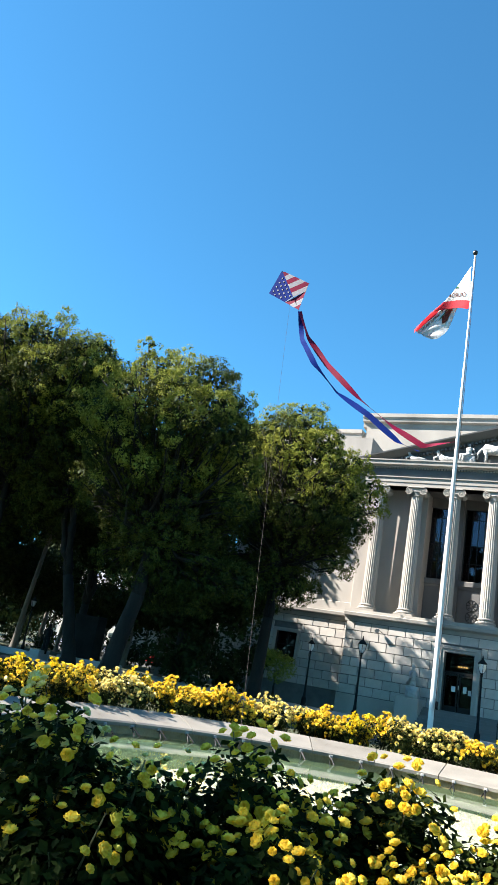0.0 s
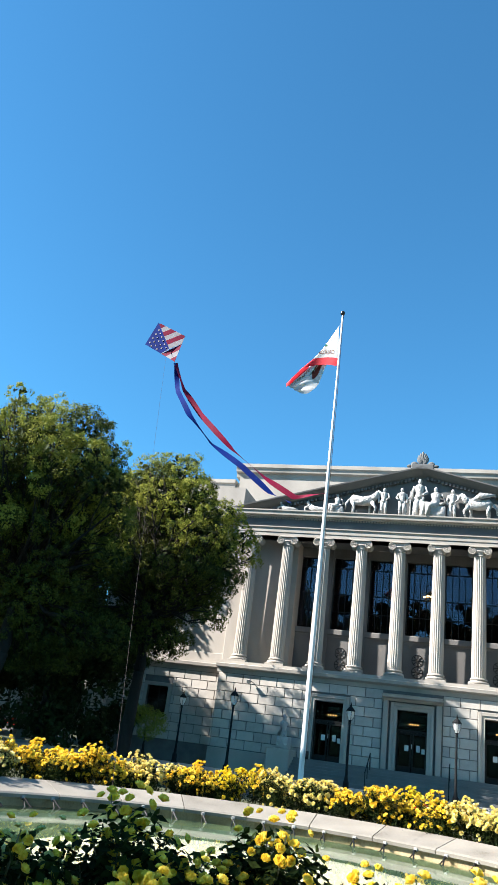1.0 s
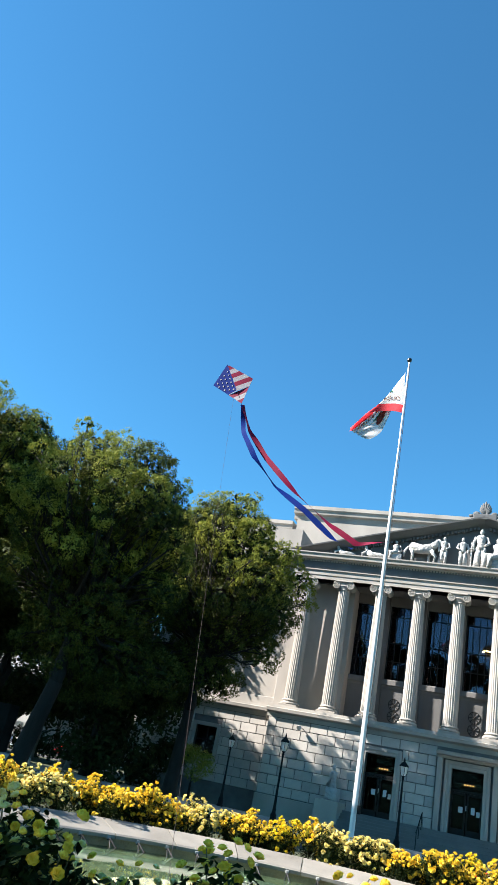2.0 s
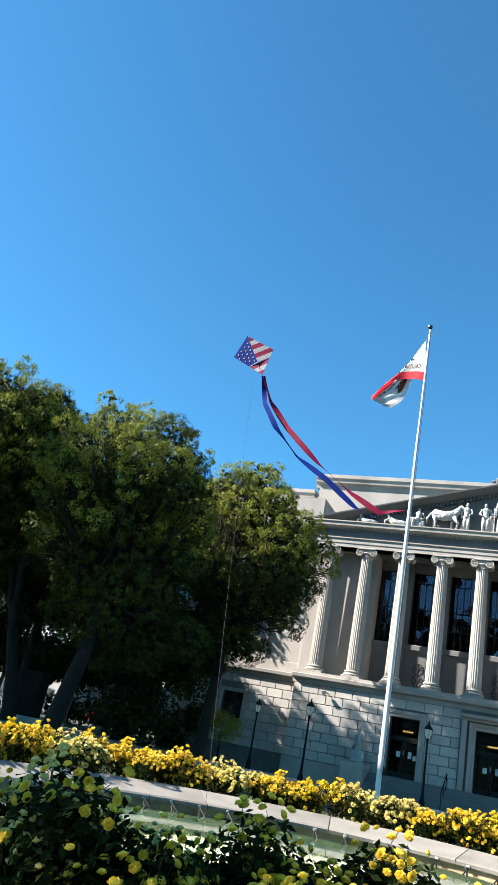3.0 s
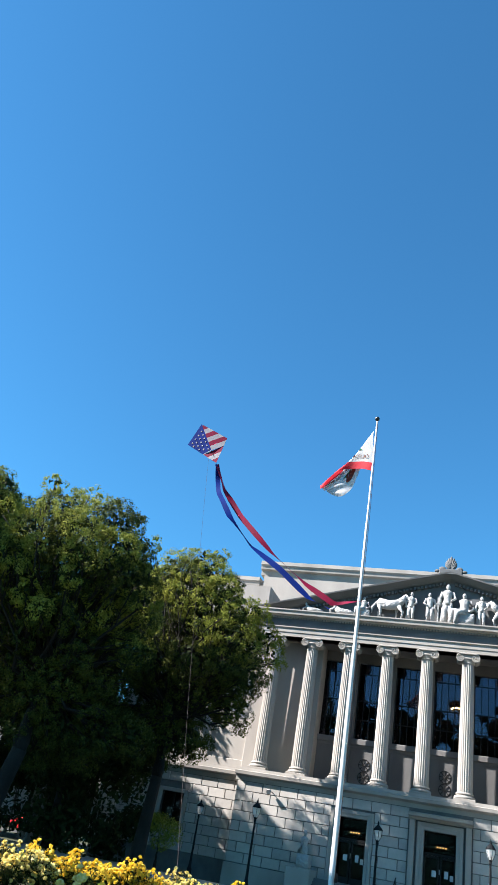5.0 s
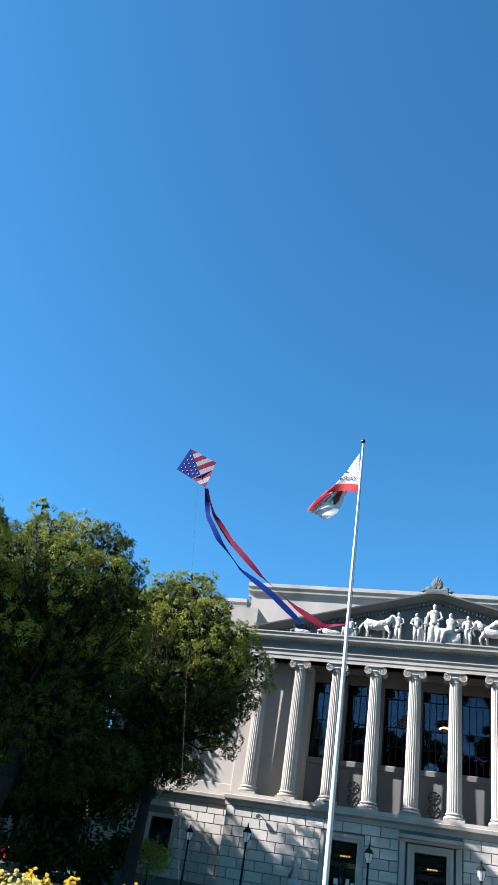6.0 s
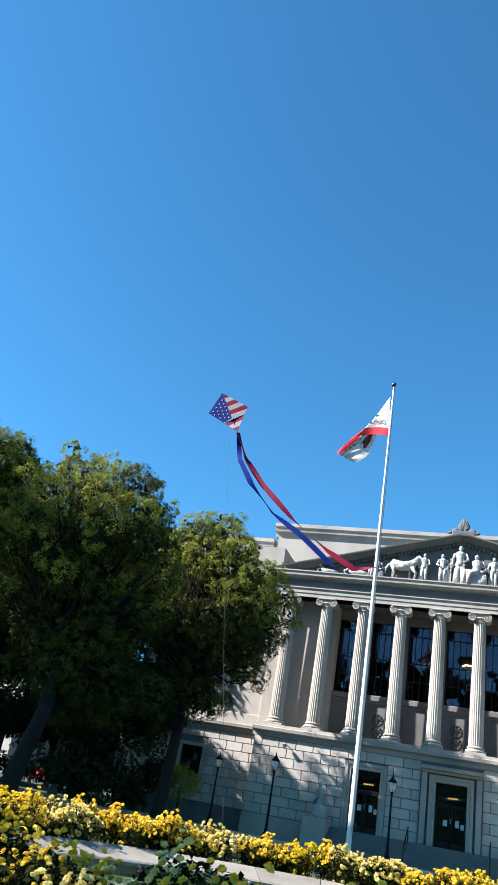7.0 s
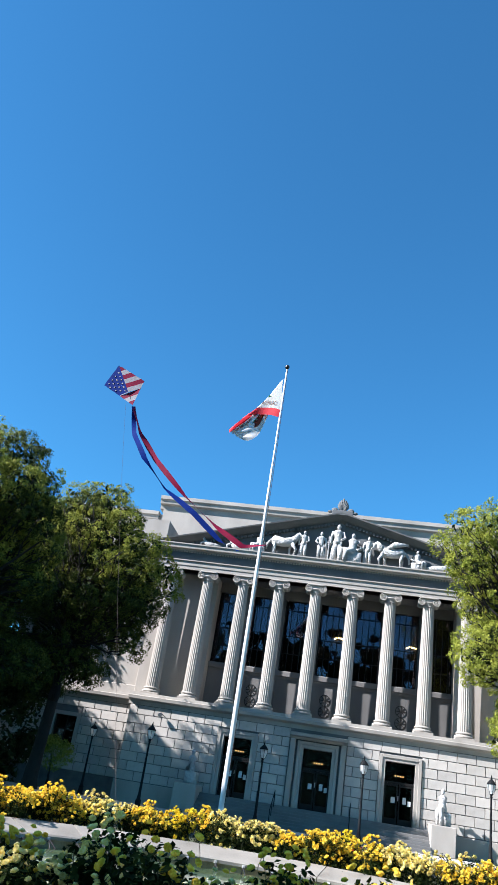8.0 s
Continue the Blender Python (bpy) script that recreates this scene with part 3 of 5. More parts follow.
part("cornice", extrude_profile(bmesh.new(), [(0.7, 17.62), (-0.62, 17.62), (-0.66, 17.68), (-0.84, 17.72), (-0.86, 17.9), (-0.94, 18.0), (-0.94, 18.08), (0.7, 18.1)], -E0 - 0.7, E0 + 0.7), GRANITE, B)
bm = bmesh.new()
k = -E0 + 0.1
while k < E0 - 0.1:
    box(bm, k, k + 0.11, -0.54, -0.41, 17.5, 17.615)
    k += 0.2
tagged(part("dentil_course", bm, GRANITE, B, "row of small stone dentils"), kind="stuff")
SL, APEX = 0.262, 21.8
bm = bmesh.new()
tip = E0 + 0.7
vs = [(-tip + 1.4, 18.05), (tip - 1.4, 18.05), (0, APEX - 0.45)]
fr = [bm.verts.new((x, -0.1, z)) for x, z in vs]
bk = [bm.verts.new((x, 1.0, z)) for x, z in vs]
bm.faces.new(fr), bm.faces.new(list(reversed(bk)))
for a in range(3):
    bm.faces.new((fr[a], bk[a], bk[(a + 1) % 3], fr[(a + 1) % 3]))
bmesh.ops.recalc_face_normals(bm, faces=bm.faces)
# pediment field coloured dark to stand in for shade
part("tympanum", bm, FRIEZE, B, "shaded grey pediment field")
for s in (-1, 1):
    for nm, prof in (("raking_cornice", [(1.0, -0.62), (-0.12, -0.62), (-0.17, -0.54), (-0.46, -0.38), (-0.5, -0.34), (-0.86, -0.1), (-0.9, -0.08), (-0.92, 0.02), (1.0, 0.04)]),):
        bm = bmesh.new()
        a = [bm.verts.new((0, y, APEX + z)) for y, z in prof]
        b = [bm.verts.new((s * tip, y, APEX + z - SL * tip)) for y, z in prof]
        n = len(prof)
        for i in range(n):
            bm.faces.new((a[i], a[(i + 1) % n], b[(i + 1) % n], b[i]))
        bm.faces.new(a), bm.faces.new(list(reversed(b)))
        bmesh.ops.recalc_face_normals(bm, faces=bm.faces)
        # cornice coloured dark as its shaded underside would look
        part(nm, bm, SHADED_STONE, B, "dark grey stone, overhang shade put into its colour")
    bm = bmesh.new()
    k = 0.4
    while k < tip - 1.8:
        zc = APEX - SL * k - 0.56
        box(bm, s * k - 0.07, s * k + 0.07, -0.4, -0.1, zc - 0.16, zc + 0.02)
        k += 0.26
    # dentils coloured dark with it, so none catch the sun
    tagged(part("dentil_course", bm, SHADED_STONE, B), kind="stuff")
# roof and attic
bm = bmesh.new()
prof = [(-tip, APEX - SL * tip - 0.05), (0, APEX - 0.05), (tip, APEX - SL * tip - 0.05), (tip, 17.9), (-tip, 17.9)]
a = [bm.verts.new((x, 0.99, z)) for x, z in prof]
b = [bm.verts.new((x, 6.0, z)) for x, z in prof]
for i in range(5):
    bm.faces.new((a[i], b[i], b[(i + 1) % 5], a[(i + 1) % 5]))
bm.faces.new(a), bm.faces.new(list(reversed(b)))
bmesh.ops.recalc_face_normals(bm, faces=bm.faces)
part("roof", bm, FRIEZE, B)
LIP = [(6.0, 22.4), (4.3, 22.4), (4.26, 22.75), (4.0, 22.84), (3.96, 23.1), (3.85, 23.2), (3.85, 23.5), (6.0, 23.55)]
part("attic", boxes((-15.3, 15.3, 4.3, 24, 18, 23.4)), GRANITE, B, "plain stone attic block behind the pediment")
part("attic_cornice", extrude_profile(bmesh.new(), LIP, -15.6, 15.6), GRANITE, B)
for s in (-1, 1):
    part("attic", boxes((*sorted((s * 15.3, s * END[s])), 4.6, 24, 18, 22.0)), GRANITE, B)
    part("attic_cornice", extrude_profile(bmesh.new(), [(y + 0.3, z - 1.35) for y, z in LIP], *sorted((s * 15.62, s * (END[s] + 0.2)))), GRANITE, B)
# palmette on the ridge
bm = bmesh.new()
box(bm, -0.8, 0.8, -0.9, -0.1, APEX - 0.2, APEX + 0.2, 0.04)
for k in range(9):
    a = radians(-44 + 11 * k)
    m = Matrix.Rotation(a, 3, "Y")
    L = 0.58 - 0.26 * abs(k - 4) / 4
    blob(bm, Vector((0, -0.5, APEX + 0.25)) + m @ Vector((0, 0, L)), (0.13, 0.12, L * 0.85), 8, 6, m.to_4x4())
for s in (-1, 1):
    blob(bm, (s * 0.6, -0.5, APEX + 0.32), (0.26, 0.14, 0.18))
    blob(bm, (s * 0.95, -0.5, APEX + 0.15), (0.2, 0.12, 0.12))
part("palmette", bm, FRIEZE, B, "carved stone palmette on the ridge")


# ---------------------------------------------------------------- carved figures, plain shapes
def figure(kind, x, z, h, y=-0.55, turn=0.0, flip=1):
    """One plain statue mesh of height h: standing, seated, lying, or four-legged."""
    bm = bmesh.new()
    if kind == "standing":
        tube(bm, [(0.06, 0, 0.0), (0.065, -0.02, 0.26), (0.05, 0, 0.5)], [0.045, 0.055, 0.075], 8)
        tube(bm, [(-0.05, 0.03, 0.0), (-0.06, 0.0, 0.26), (-0.05, 0, 0.5)], [0.05, 0.06, 0.08], 8)
        tube(bm, [(-0.1, 0.06, 0.0), (-0.09, 0.06, 0.4)], [0.09, 0.06], 8)
        lathe(bm, [(0.09, 0.46), (0.105, 0.52), (0.085, 0.6), (0.12, 0.74), (0.11, 0.79), (0.045, 0.83)], 10)
        blob(bm, (0.01, -0.01, 0.905), (0.052, 0.06, 0.075))
        tube(bm, [(0.12, 0, 0.77), (0.18, -0.03, 0.62), (0.1, -0.12, 0.54)], [0.04, 0.034, 0.028], 7)
        tube(bm, [(-0.12, 0, 0.77), (-0.17, 0, 0.6), (-0.15, -0.05, 0.44)], [0.04, 0.034, 0.028], 7)
    elif kind == "seated":
        lathe(bm, [(0.16, 0.32), (0.16, 0.45), (0.125, 0.6), (0.16, 0.75), (0.06, 0.82)], 12)
        blob(bm, (0, 0, 0.905), (0.065, 0.075, 0.09))
        tube(bm, [(0.05, 0, 0.4), (0.36, -0.1, 0.42), (0.38, -0.1, 0.0)], [0.11, 0.09, 0.07], 8)
        tube(bm, [(-0.06, -0.1, 0.38), (0.22, -0.2, 0.36), (0.24, -0.2, 0.0)], [0.11, 0.09, 0.07], 8)
        tube(bm, [(-0.16, 0, 0.74), (-0.3, -0.02, 0.5), (-0.14, -0.14, 0.4)], [0.06, 0.055, 0.05], 7)
        box(bm, -0.3, 0.22, -0.15, 0.3, 0, 0.35, 0.03)
    elif kind == "lying":
        tube(bm, [(-0.9, 0, 0.16), (-0.4, 0, 0.24), (0.2, 0, 0.26), (0.5, 0, 0.42)], [0.1, 0.18, 0.22, 0.2], 10)
        blob(bm, (0.66, 0, 0.72), (0.12, 0.12, 0.15))
        tube(bm, [(0.5, 0, 0.5), (0.64, 0, 0.62)], [0.16, 0.07], 8)
        tube(bm, [(0.5, -0.1, 0.45), (0.85, -0.12, 0.3), (0.8, -0.12, 0.0)], [0.09, 0.08, 0.07], 7)
    else:
        tube(bm, [(-0.62, 0, 0.60), (-0.5, 0, 0.64), (0, 0, 0.58), (0.42, 0, 0.64), (0.55, 0, 0.66)], [0.1, 0.22, 0.2, 0.22, 0.12], 12)
        tube(bm, [(0.42, 0, 0.68), (0.62, 0, 0.86), (0.72, 0, 1.0)], [0.2, 0.14, 0.11], 10)
        tube(bm, [(0.68, 0, 1.02), (0.82, 0, 0.94), (0.92, 0, 0.82)], [0.1, 0.09, 0.06], 9)
        for lx, ly, k in ((-0.5, -0.1, 0.1), (-0.4, 0.12, -0.12), (0.42, -0.1, 0.22), (0.36, 0.12, -0.05)):
            tube(bm, [(lx, ly, 0.55), (lx + k, ly, 0.3), (lx + k * 0.6, ly, 0.0)], [0.11, 0.06, 0.05], 8)
        tube(bm, [(-0.65, 0, 0.66), (-0.82, 0, 0.45), (-0.84, 0, 0.2)], [0.05, 0.06, 0.03], 7)
        if kind == "winged":
            tube(bm, [(0.3, -0.1, 0.75), (-0.1, -0.2, 0.95), (-0.75, -0.25, 0.98)], [0.06, 0.14, 0.05], 8)
    m = Matrix.Translation((x, y, z)) @ Matrix.Rotation(turn, 4, "Z") @ Matrix.Diagonal((h * flip * (0.86 if kind in ("horse", "winged") else 1), h * 0.8, h, 1))
    bmesh.ops.transform(bm, matrix=m, verts=bm.verts)
    bmesh.ops.recalc_face_normals(bm, faces=bm.faces)
    return bm


GROUND_T = 18.08
for kind, x, h, f in (("lying", -9.7, 0.85, -1), ("lying", -7.5, 1.05, -1), ("seated", -6.0, 1.5, -1), ("horse", -4.15, 1.75, 1), ("standing", -2.65, 2.15, 1),
                      ("standing", -1.35, 2.2, -1), ("standing", -0.15, 2.95, 1), ("seated", 1.0, 2.3, -1), ("standing", 2.15, 2.2, 1), ("winged", 3.9, 1.75, -1),
                      ("seated", 5.75, 1.5, 1), ("lying", 7.4, 1.15, 1), ("lying", 9.6, 0.85, 1)):
    ob = part("carved_figure", figure(kind, x, GROUND_T, h, -0.5, 0, f), MARBLE, None, smooth=True)
    tagged(ob, "white stone carved figure standing on the pediment ledge", "statue", "pediment figures")
bm = bmesh.new()
box(bm, -0.05, 0.05, -0.03, 0.03, 0, 1.9, 0.01)
box(bm, -0.22, 0.22, -0.04, 0.04, 1.35, 1.45, 0.01)
bmesh.ops.translate(bm, vec=(-0.78, -0.5, GROUND_T), verts=bm.verts)
tagged(part("carved_staff", bm, MARBLE), "upright white stone staff among the carved figures", "statue", "pediment figures")
for s in (-1, 1):
    bm = bmesh.new()
    box(bm, s * 8.0 - 0.75, s * 8.0 + 0.75, FACE - 2.4, FACE - 0.14, 0.1, 1.75, 0.04)
    tagged(part("pedestal", bm, GRANITE), "square grey granite pedestal beside the steps", "pedestal", "entrance pedestals")
    ob = part("draped_statue", figure("seated", s * 8.0, 1.75, 2.1, FACE - 1.3, radians(-90), s), MARBLE, None, smooth=True)
    tagged(ob, "white draped stone statue on a granite pedestal", "statue", "entrance statues")


# ---------------------------------------------------------------- trees
def leaves_at(name, p, nn, size, material, rng):
    """One small folded leaf at each place p, facing nn."""
    nn = nn / (np.linalg.norm(nn, axis=1)[:, None] + 1e-9)
    t = np.cross(nn, rng.normal(size=p.shape))
    t /= np.linalg.norm(t, axis=1)[:, None] + 1e-9
    b = np.cross(nn, t)
    s = size * (0.6 + 0.8 * rng.random(len(p)))[:, None]
    v = np.stack([p - t * s, p - b * s * 0.5 + nn * s * 0.12, p + t * s, p + b * s * 0.5 + nn * s * 0.12], axis=1).reshape(-1, 3)
    return quads_mesh(name, v, np.arange(len(v)).reshape(-1, 4), material)


def balls(n, rng):
    d = rng.normal(size=(n, 3))
    return d / np.linalg.norm(d, axis=1)[:, None]


def leaf_cloud(name, lobes, per_area, size, material, seed):
    """Leaves loosely on and in the lobes (centre, radii), for far and hidden foliage."""
    rng = np.random.default_rng(seed)
    pos, nor = [], []
    for c, r in lobes:
        n = int(per_area * (r[0] * r[1] + r[1] * r[2] + r[0] * r[2]) / 3 * 4.2)
        d = balls(n, rng)
        pos.append(np.array(c) + d * np.array(r) * (0.4 + 0.7 * rng.random(n) ** 0.7)[:, None])
        nor.append(d + rng.normal(size=(n, 3)) * 0.5 + np.array((0, 0, 0.25)))
    return leaves_at(name, np.concatenate(pos), np.concatenate(nor), size, material, rng)


def tuft_cloud(name, lobes, size, material, seed, tuft, body, each=40, cover=1.05):
    """Rounded tufts of fine leaves over the lobes, where these lie on the outside of the whole body of lobes."""
    rng = np.random.default_rng(seed)
    C = np.array([c for c, r in body])
    R = np.array([r for c, r in body])
    hubs, outs = [], []
    for c, r in lobes:
        area = 4 * math.pi * (r[0] * r[1] + r[1] * r[2] + r[0] * r[2]) / 3
        n = max(5, int(cover * area / (math.pi * tuft * tuft)))
        d = balls(n, rng)
        h = np.array(c) + d * np.array(r) * rng.uniform(0.86, 1.1, (n, 1))
        deep = (((h[:, None, :] - C[None]) / R[None]) ** 2).sum(axis=2).min(axis=1)
        keep = deep > 0.55
        hubs.append(h[keep])
        outs.append(d[keep])
    h, o = np.concatenate(hubs), np.concatenate(outs)
    o = o + np.array((0, 0, 0.45)) + rng.normal(size=o.shape) * 0.25
    o /= np.linalg.norm(o, axis=1)[:, None]
    n = len(h)
    rad = tuft * rng.uniform(0.6, 1.35, (n, 1))
    h, o, rad = (np.repeat(q, each, axis=0) for q in (h, o, rad))
    d = balls(len(h), rng) + o * 0.75
    d /= np.linalg.norm(d, axis=1)[:, None]
    p = h + d * rad * (0.55 + 0.5 * rng.random((len(h), 1)))
    return leaves_at(name, p, d + rng.normal(size=d.shape) * 0.45, size, material, rng)


def limb(bm, a, b, r0, r1, rng, seg=7, wob=0.06):
    a, b = Vector(a), Vector(b)
    n = 5
    L = (b - a).length
    pts = [a.lerp(b, i / n) + Vector([rng.uniform(-1, 1) * L * wob * (0 < i < n) for _ in range(3)]) for i in range(n + 1)]
    tube(bm, pts, [r0 + (r1 - r0) * i / n for i in range(n + 1)], seg)
    return pts


def tree(name, label, x, y, trunk_r, fork, lobes, leafsize, density, material, seed, bark=BARK, lean=(0, 0), group="", tuft=0.0):
    """lobes: centres and radii in the world; limbs reach from the fork to each lobe. With tuft, the crown is built of fine tufts."""
    t = thing(name, label, "tree", group, at=Matrix.Translation((x, y, 0)))
    rng = random.Random(seed)
    bm = bmesh.new()
    top = Vector((lean[0], lean[1], fork))
    tube(bm, [(0, 0, -0.1), (0.0, 0, 0.15), (0.0, 0, 0.6), (lean[0] * 0.4, lean[1] * 0.4, fork * 0.5), top],
         [trunk_r * 1.9, trunk_r * 1.45, trunk_r * 1.08, trunk_r * 0.92, trunk_r * 0.8], 12)
    rel = [((c[0] - x, c[1] - y, c[2]), r) for c, r in lobes]
    hubs = []
    for k in range(4):
        cs = rel[k::4]
        m = Vector([sum(c[0][i] for c in cs) / len(cs) for i in range(3)])
        h = top.lerp(m, 0.5)
        h.z = max(h.z, fork + 0.8)
        limb(bm, top - Vector((0, 0, 0.3)), h, trunk_r * 0.6, trunk_r * 0.38, rng, 8)
        hubs.append((h, cs))
    for h, cs in hubs:
        for j, (c, r) in enumerate(cs):
            if tuft or j % 3 == 0:
                pts = limb(bm, h, c, trunk_r * 0.26, trunk_r * 0.06, rng, 5, 0.09)
                if tuft:
                    limb(bm, pts[3], Vector(c) + Vector([rng.uniform(-0.8, 0.8) * r[i] for i in range(3)]), trunk_r * 0.1, 0.02, rng, 4)
    part("trunk", bm, bark, t, smooth=True)
    if tuft:
        # upper lobes take the lit leaf tone, LEAF crowns get a shaded tone below
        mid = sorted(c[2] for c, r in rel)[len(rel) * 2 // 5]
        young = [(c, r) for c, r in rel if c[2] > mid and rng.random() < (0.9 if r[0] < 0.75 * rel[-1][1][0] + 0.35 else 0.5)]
        shaded_lobes = [q for q in rel if q not in young]
        part("crown", tuft_cloud("crown", shaded_lobes, leafsize, LEAF_SHADED if material is LEAF else material, seed, tuft, rel), None, t, "green leaves of the shaded lower crown")
        part("young_leaves", tuft_cloud("young_leaves", young, leafsize, material, seed + 2, tuft, rel), None, t, "yellow-green leaves toned as the sunlit crown top")
        # dark heart leaves: the crown's inner shade put into the colour
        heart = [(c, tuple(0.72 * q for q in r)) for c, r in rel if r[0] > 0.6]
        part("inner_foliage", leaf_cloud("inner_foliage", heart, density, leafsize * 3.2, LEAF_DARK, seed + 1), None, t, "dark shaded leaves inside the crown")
    else:
        part("crown", leaf_cloud("crown", rel, density, leafsize, material, seed), None, t)
    return t


def lobes_in(cx, cy, cz, rx, ry, rz, n, size, seed, hollow=0.35):
    """n lobes spread over an uneven crown."""
    rng = random.Random(seed)
    out = []
    while len(out) < n:
        d = Vector((rng.gauss(0, 1), rng.gauss(0, 1), rng.gauss(0, 1))).normalized()
        k = hollow + (1 - hollow) * rng.random() ** 0.6
        c = (cx + d.x * rx * k, cy + d.y * ry * k, cz + d.z * rz * k)
        if any((Vector(c) - Vector(o[0])).length < size * 0.55 for o in out) and rng.random() < 0.85:
            continue
        s = size * rng.uniform(0.7, 1.25)
        out.append((c, (s, s, s * rng.uniform(0.65, 0.9))))
    return out


def crown(cx, cy, cz, rx, ry, rz, n, size, seed):
    """A dense heart of large lobes and a ragged outside of small ones."""
    return lobes_in(cx, cy, cz, rx * 0.62, ry * 0.62, rz * 0.66, n // 3, size * 1.5, seed, 0.1) + lobes_in(cx, cy, cz, rx, ry, rz, n, size, seed + 1, 0.72) \
        + lobes_in(cx, cy, cz + rz * 0.06, rx * 1.10, ry * 1.10, rz * 1.12, n, size * 0.5, seed + 2, 0.88)


def tucked(lobes, cz, k):
    """The low boughs stand back under the overhanging top."""
    return [((c[0], c[1] + max(0, cz - c[2]) * k, c[2]), r) for c, r in lobes]


T1 = crown(-15.6, -8.2, 12.4, 3.7, 3.2, 5.9, 48, 1.0, 3) + crown(-12.1, -8.4, 12.0, 2.3, 2.1, 3.5, 20, 0.9, 33) + crown(-16.7, -8.1, 17.2, 2.2, 2.0, 1.5, 12, 0.8, 53) \
    + crown(-18.0, -8.1, 7.2, 2.6, 2.6, 1.9, 14, 0.95, 43)
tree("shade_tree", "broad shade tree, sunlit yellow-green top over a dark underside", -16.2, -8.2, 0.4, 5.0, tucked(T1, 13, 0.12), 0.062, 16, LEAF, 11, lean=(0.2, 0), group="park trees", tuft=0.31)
T2 = crown(-20.6, -16.8, 12.6, 5.0, 4.5, 6.1, 80, 1.0, 5) + crown(-19.8, -16.2, 6.4, 4.2, 3.2, 1.9, 24, 0.95, 45)
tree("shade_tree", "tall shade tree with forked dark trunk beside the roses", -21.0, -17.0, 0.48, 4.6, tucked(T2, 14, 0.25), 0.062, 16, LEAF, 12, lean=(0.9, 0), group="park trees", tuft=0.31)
T3 = crown(-34.6, -13.6, 16.0, 5.9, 4.8, 7.6, 84, 1.2, 7)
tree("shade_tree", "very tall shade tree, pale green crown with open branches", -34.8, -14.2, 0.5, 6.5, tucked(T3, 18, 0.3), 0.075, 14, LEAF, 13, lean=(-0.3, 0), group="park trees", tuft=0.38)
T9 = crown(-31.0, -12.5, 15.2, 4.2, 3.6, 6.0, 60, 1.1, 27)
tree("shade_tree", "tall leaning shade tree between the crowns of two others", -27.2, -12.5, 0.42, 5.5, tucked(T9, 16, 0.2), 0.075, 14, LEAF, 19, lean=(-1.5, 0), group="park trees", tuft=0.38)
# T4 and T10: hidden crowns placed to throw shadows on the left wall
T4 = crown(-23.1, -5.8, 7.0, 3.0, 2.6, 3.1, 36, 1.0, 9)
tree("shade_tree", "dark shade tree standing behind the others", -23.2, -5.8, 0.36, 3.6, T4, 0.16, 70, LEAF_DARK, 14, group="park trees")
T10 = crown(-31.6, -5.6, 11.5, 3.4, 2.6, 4.4, 44, 1.1, 29)
tree("shade_tree", "dark shade tree standing behind the others", -32.0, -5.6, 0.36, 4.2, T10, 0.16, 70, LEAF_DARK, 20, group="park trees")
T8 = crown(-52, 0, 12.5, 7.0, 5.0, 8.0, 50, 1.7, 12)
tree("shade_tree", "dark shade tree standing behind the others", -52, 0, 0.5, 4.0, T8, 0.22, 45, LEAF_DARK, 18, group="park trees")
T5 = crown(-42, -12, 13.5, 6.5, 5.0, 8.0, 60, 1.5, 10)
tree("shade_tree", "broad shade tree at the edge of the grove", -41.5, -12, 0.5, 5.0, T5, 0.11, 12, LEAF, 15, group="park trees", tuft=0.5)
T6 = crown(12.4, -9.0, 16.6, 5.7, 4.5, 3.7, 54, 1.0, 21) + crown(12.4, -9.2, 10.6, 4.3, 3.6, 2.7, 30, 0.95, 61) + crown(12.9, -9.2, 6.9, 3.2, 3.0, 1.7, 16, 0.9, 71)
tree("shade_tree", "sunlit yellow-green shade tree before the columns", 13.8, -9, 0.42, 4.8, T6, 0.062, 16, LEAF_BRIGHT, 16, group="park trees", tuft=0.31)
T7 = lobes_in(-17.2, -2.6, 2.5, 1.3, 0.7, 1.1, 12, 0.6, 23)
tree("small_tree", "small open tree against the shaded stone wall", -17.2, -2.6, 0.08, 0.9, T7, 0.07, 200, LEAF, 17)
# shrubbery under the trees, coloured dark so the gaps there look shaded
rngu = random.Random(5)
low = [((rngu.uniform(-25, -18.8), rngu.uniform(-7, -2.5), rngu.uniform(0.7, 6.5)), (1.2, 1.1, 1.1)) for k in range(34)]
shrub = low + [((rngu.uniform(-66, -24.5), rngu.uniform(4, 12), rngu.uniform(4.6, 11)), (1.9, 1.5, 1.5)) for k in range(90)] \
    + [((rngu.uniform(-75, -28), rngu.uniform(10, 17), rngu.uniform(0.6, 4.6)), (1.6, 1.2, 1.1)) for k in range(46)]
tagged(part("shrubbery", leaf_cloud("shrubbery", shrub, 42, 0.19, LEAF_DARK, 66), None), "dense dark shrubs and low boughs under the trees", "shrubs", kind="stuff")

# park behind: bare pale trunks, dark crowns
rngp = random.Random(77)
for k in range(13):
    x, y = -62 + 3.4 * k + rngp.uniform(-1, 1), 2 + rngp.uniform(-4, 14)
    h = rngp.uniform(13, 17)
    lb = lobes_in(x + 1.0, y, h, 2.6, 2.6, 3.6, 9, 1.9, 100 + k)
    tree("park_tree", "slender park tree with a bare pale trunk", x, y, rngp.uniform(0.16, 0.26), h - 4.5, lb, 0.24, 60, LEAF_DARK, 200 + k, PALEBARK, (1.0, 0), "distant park trees")
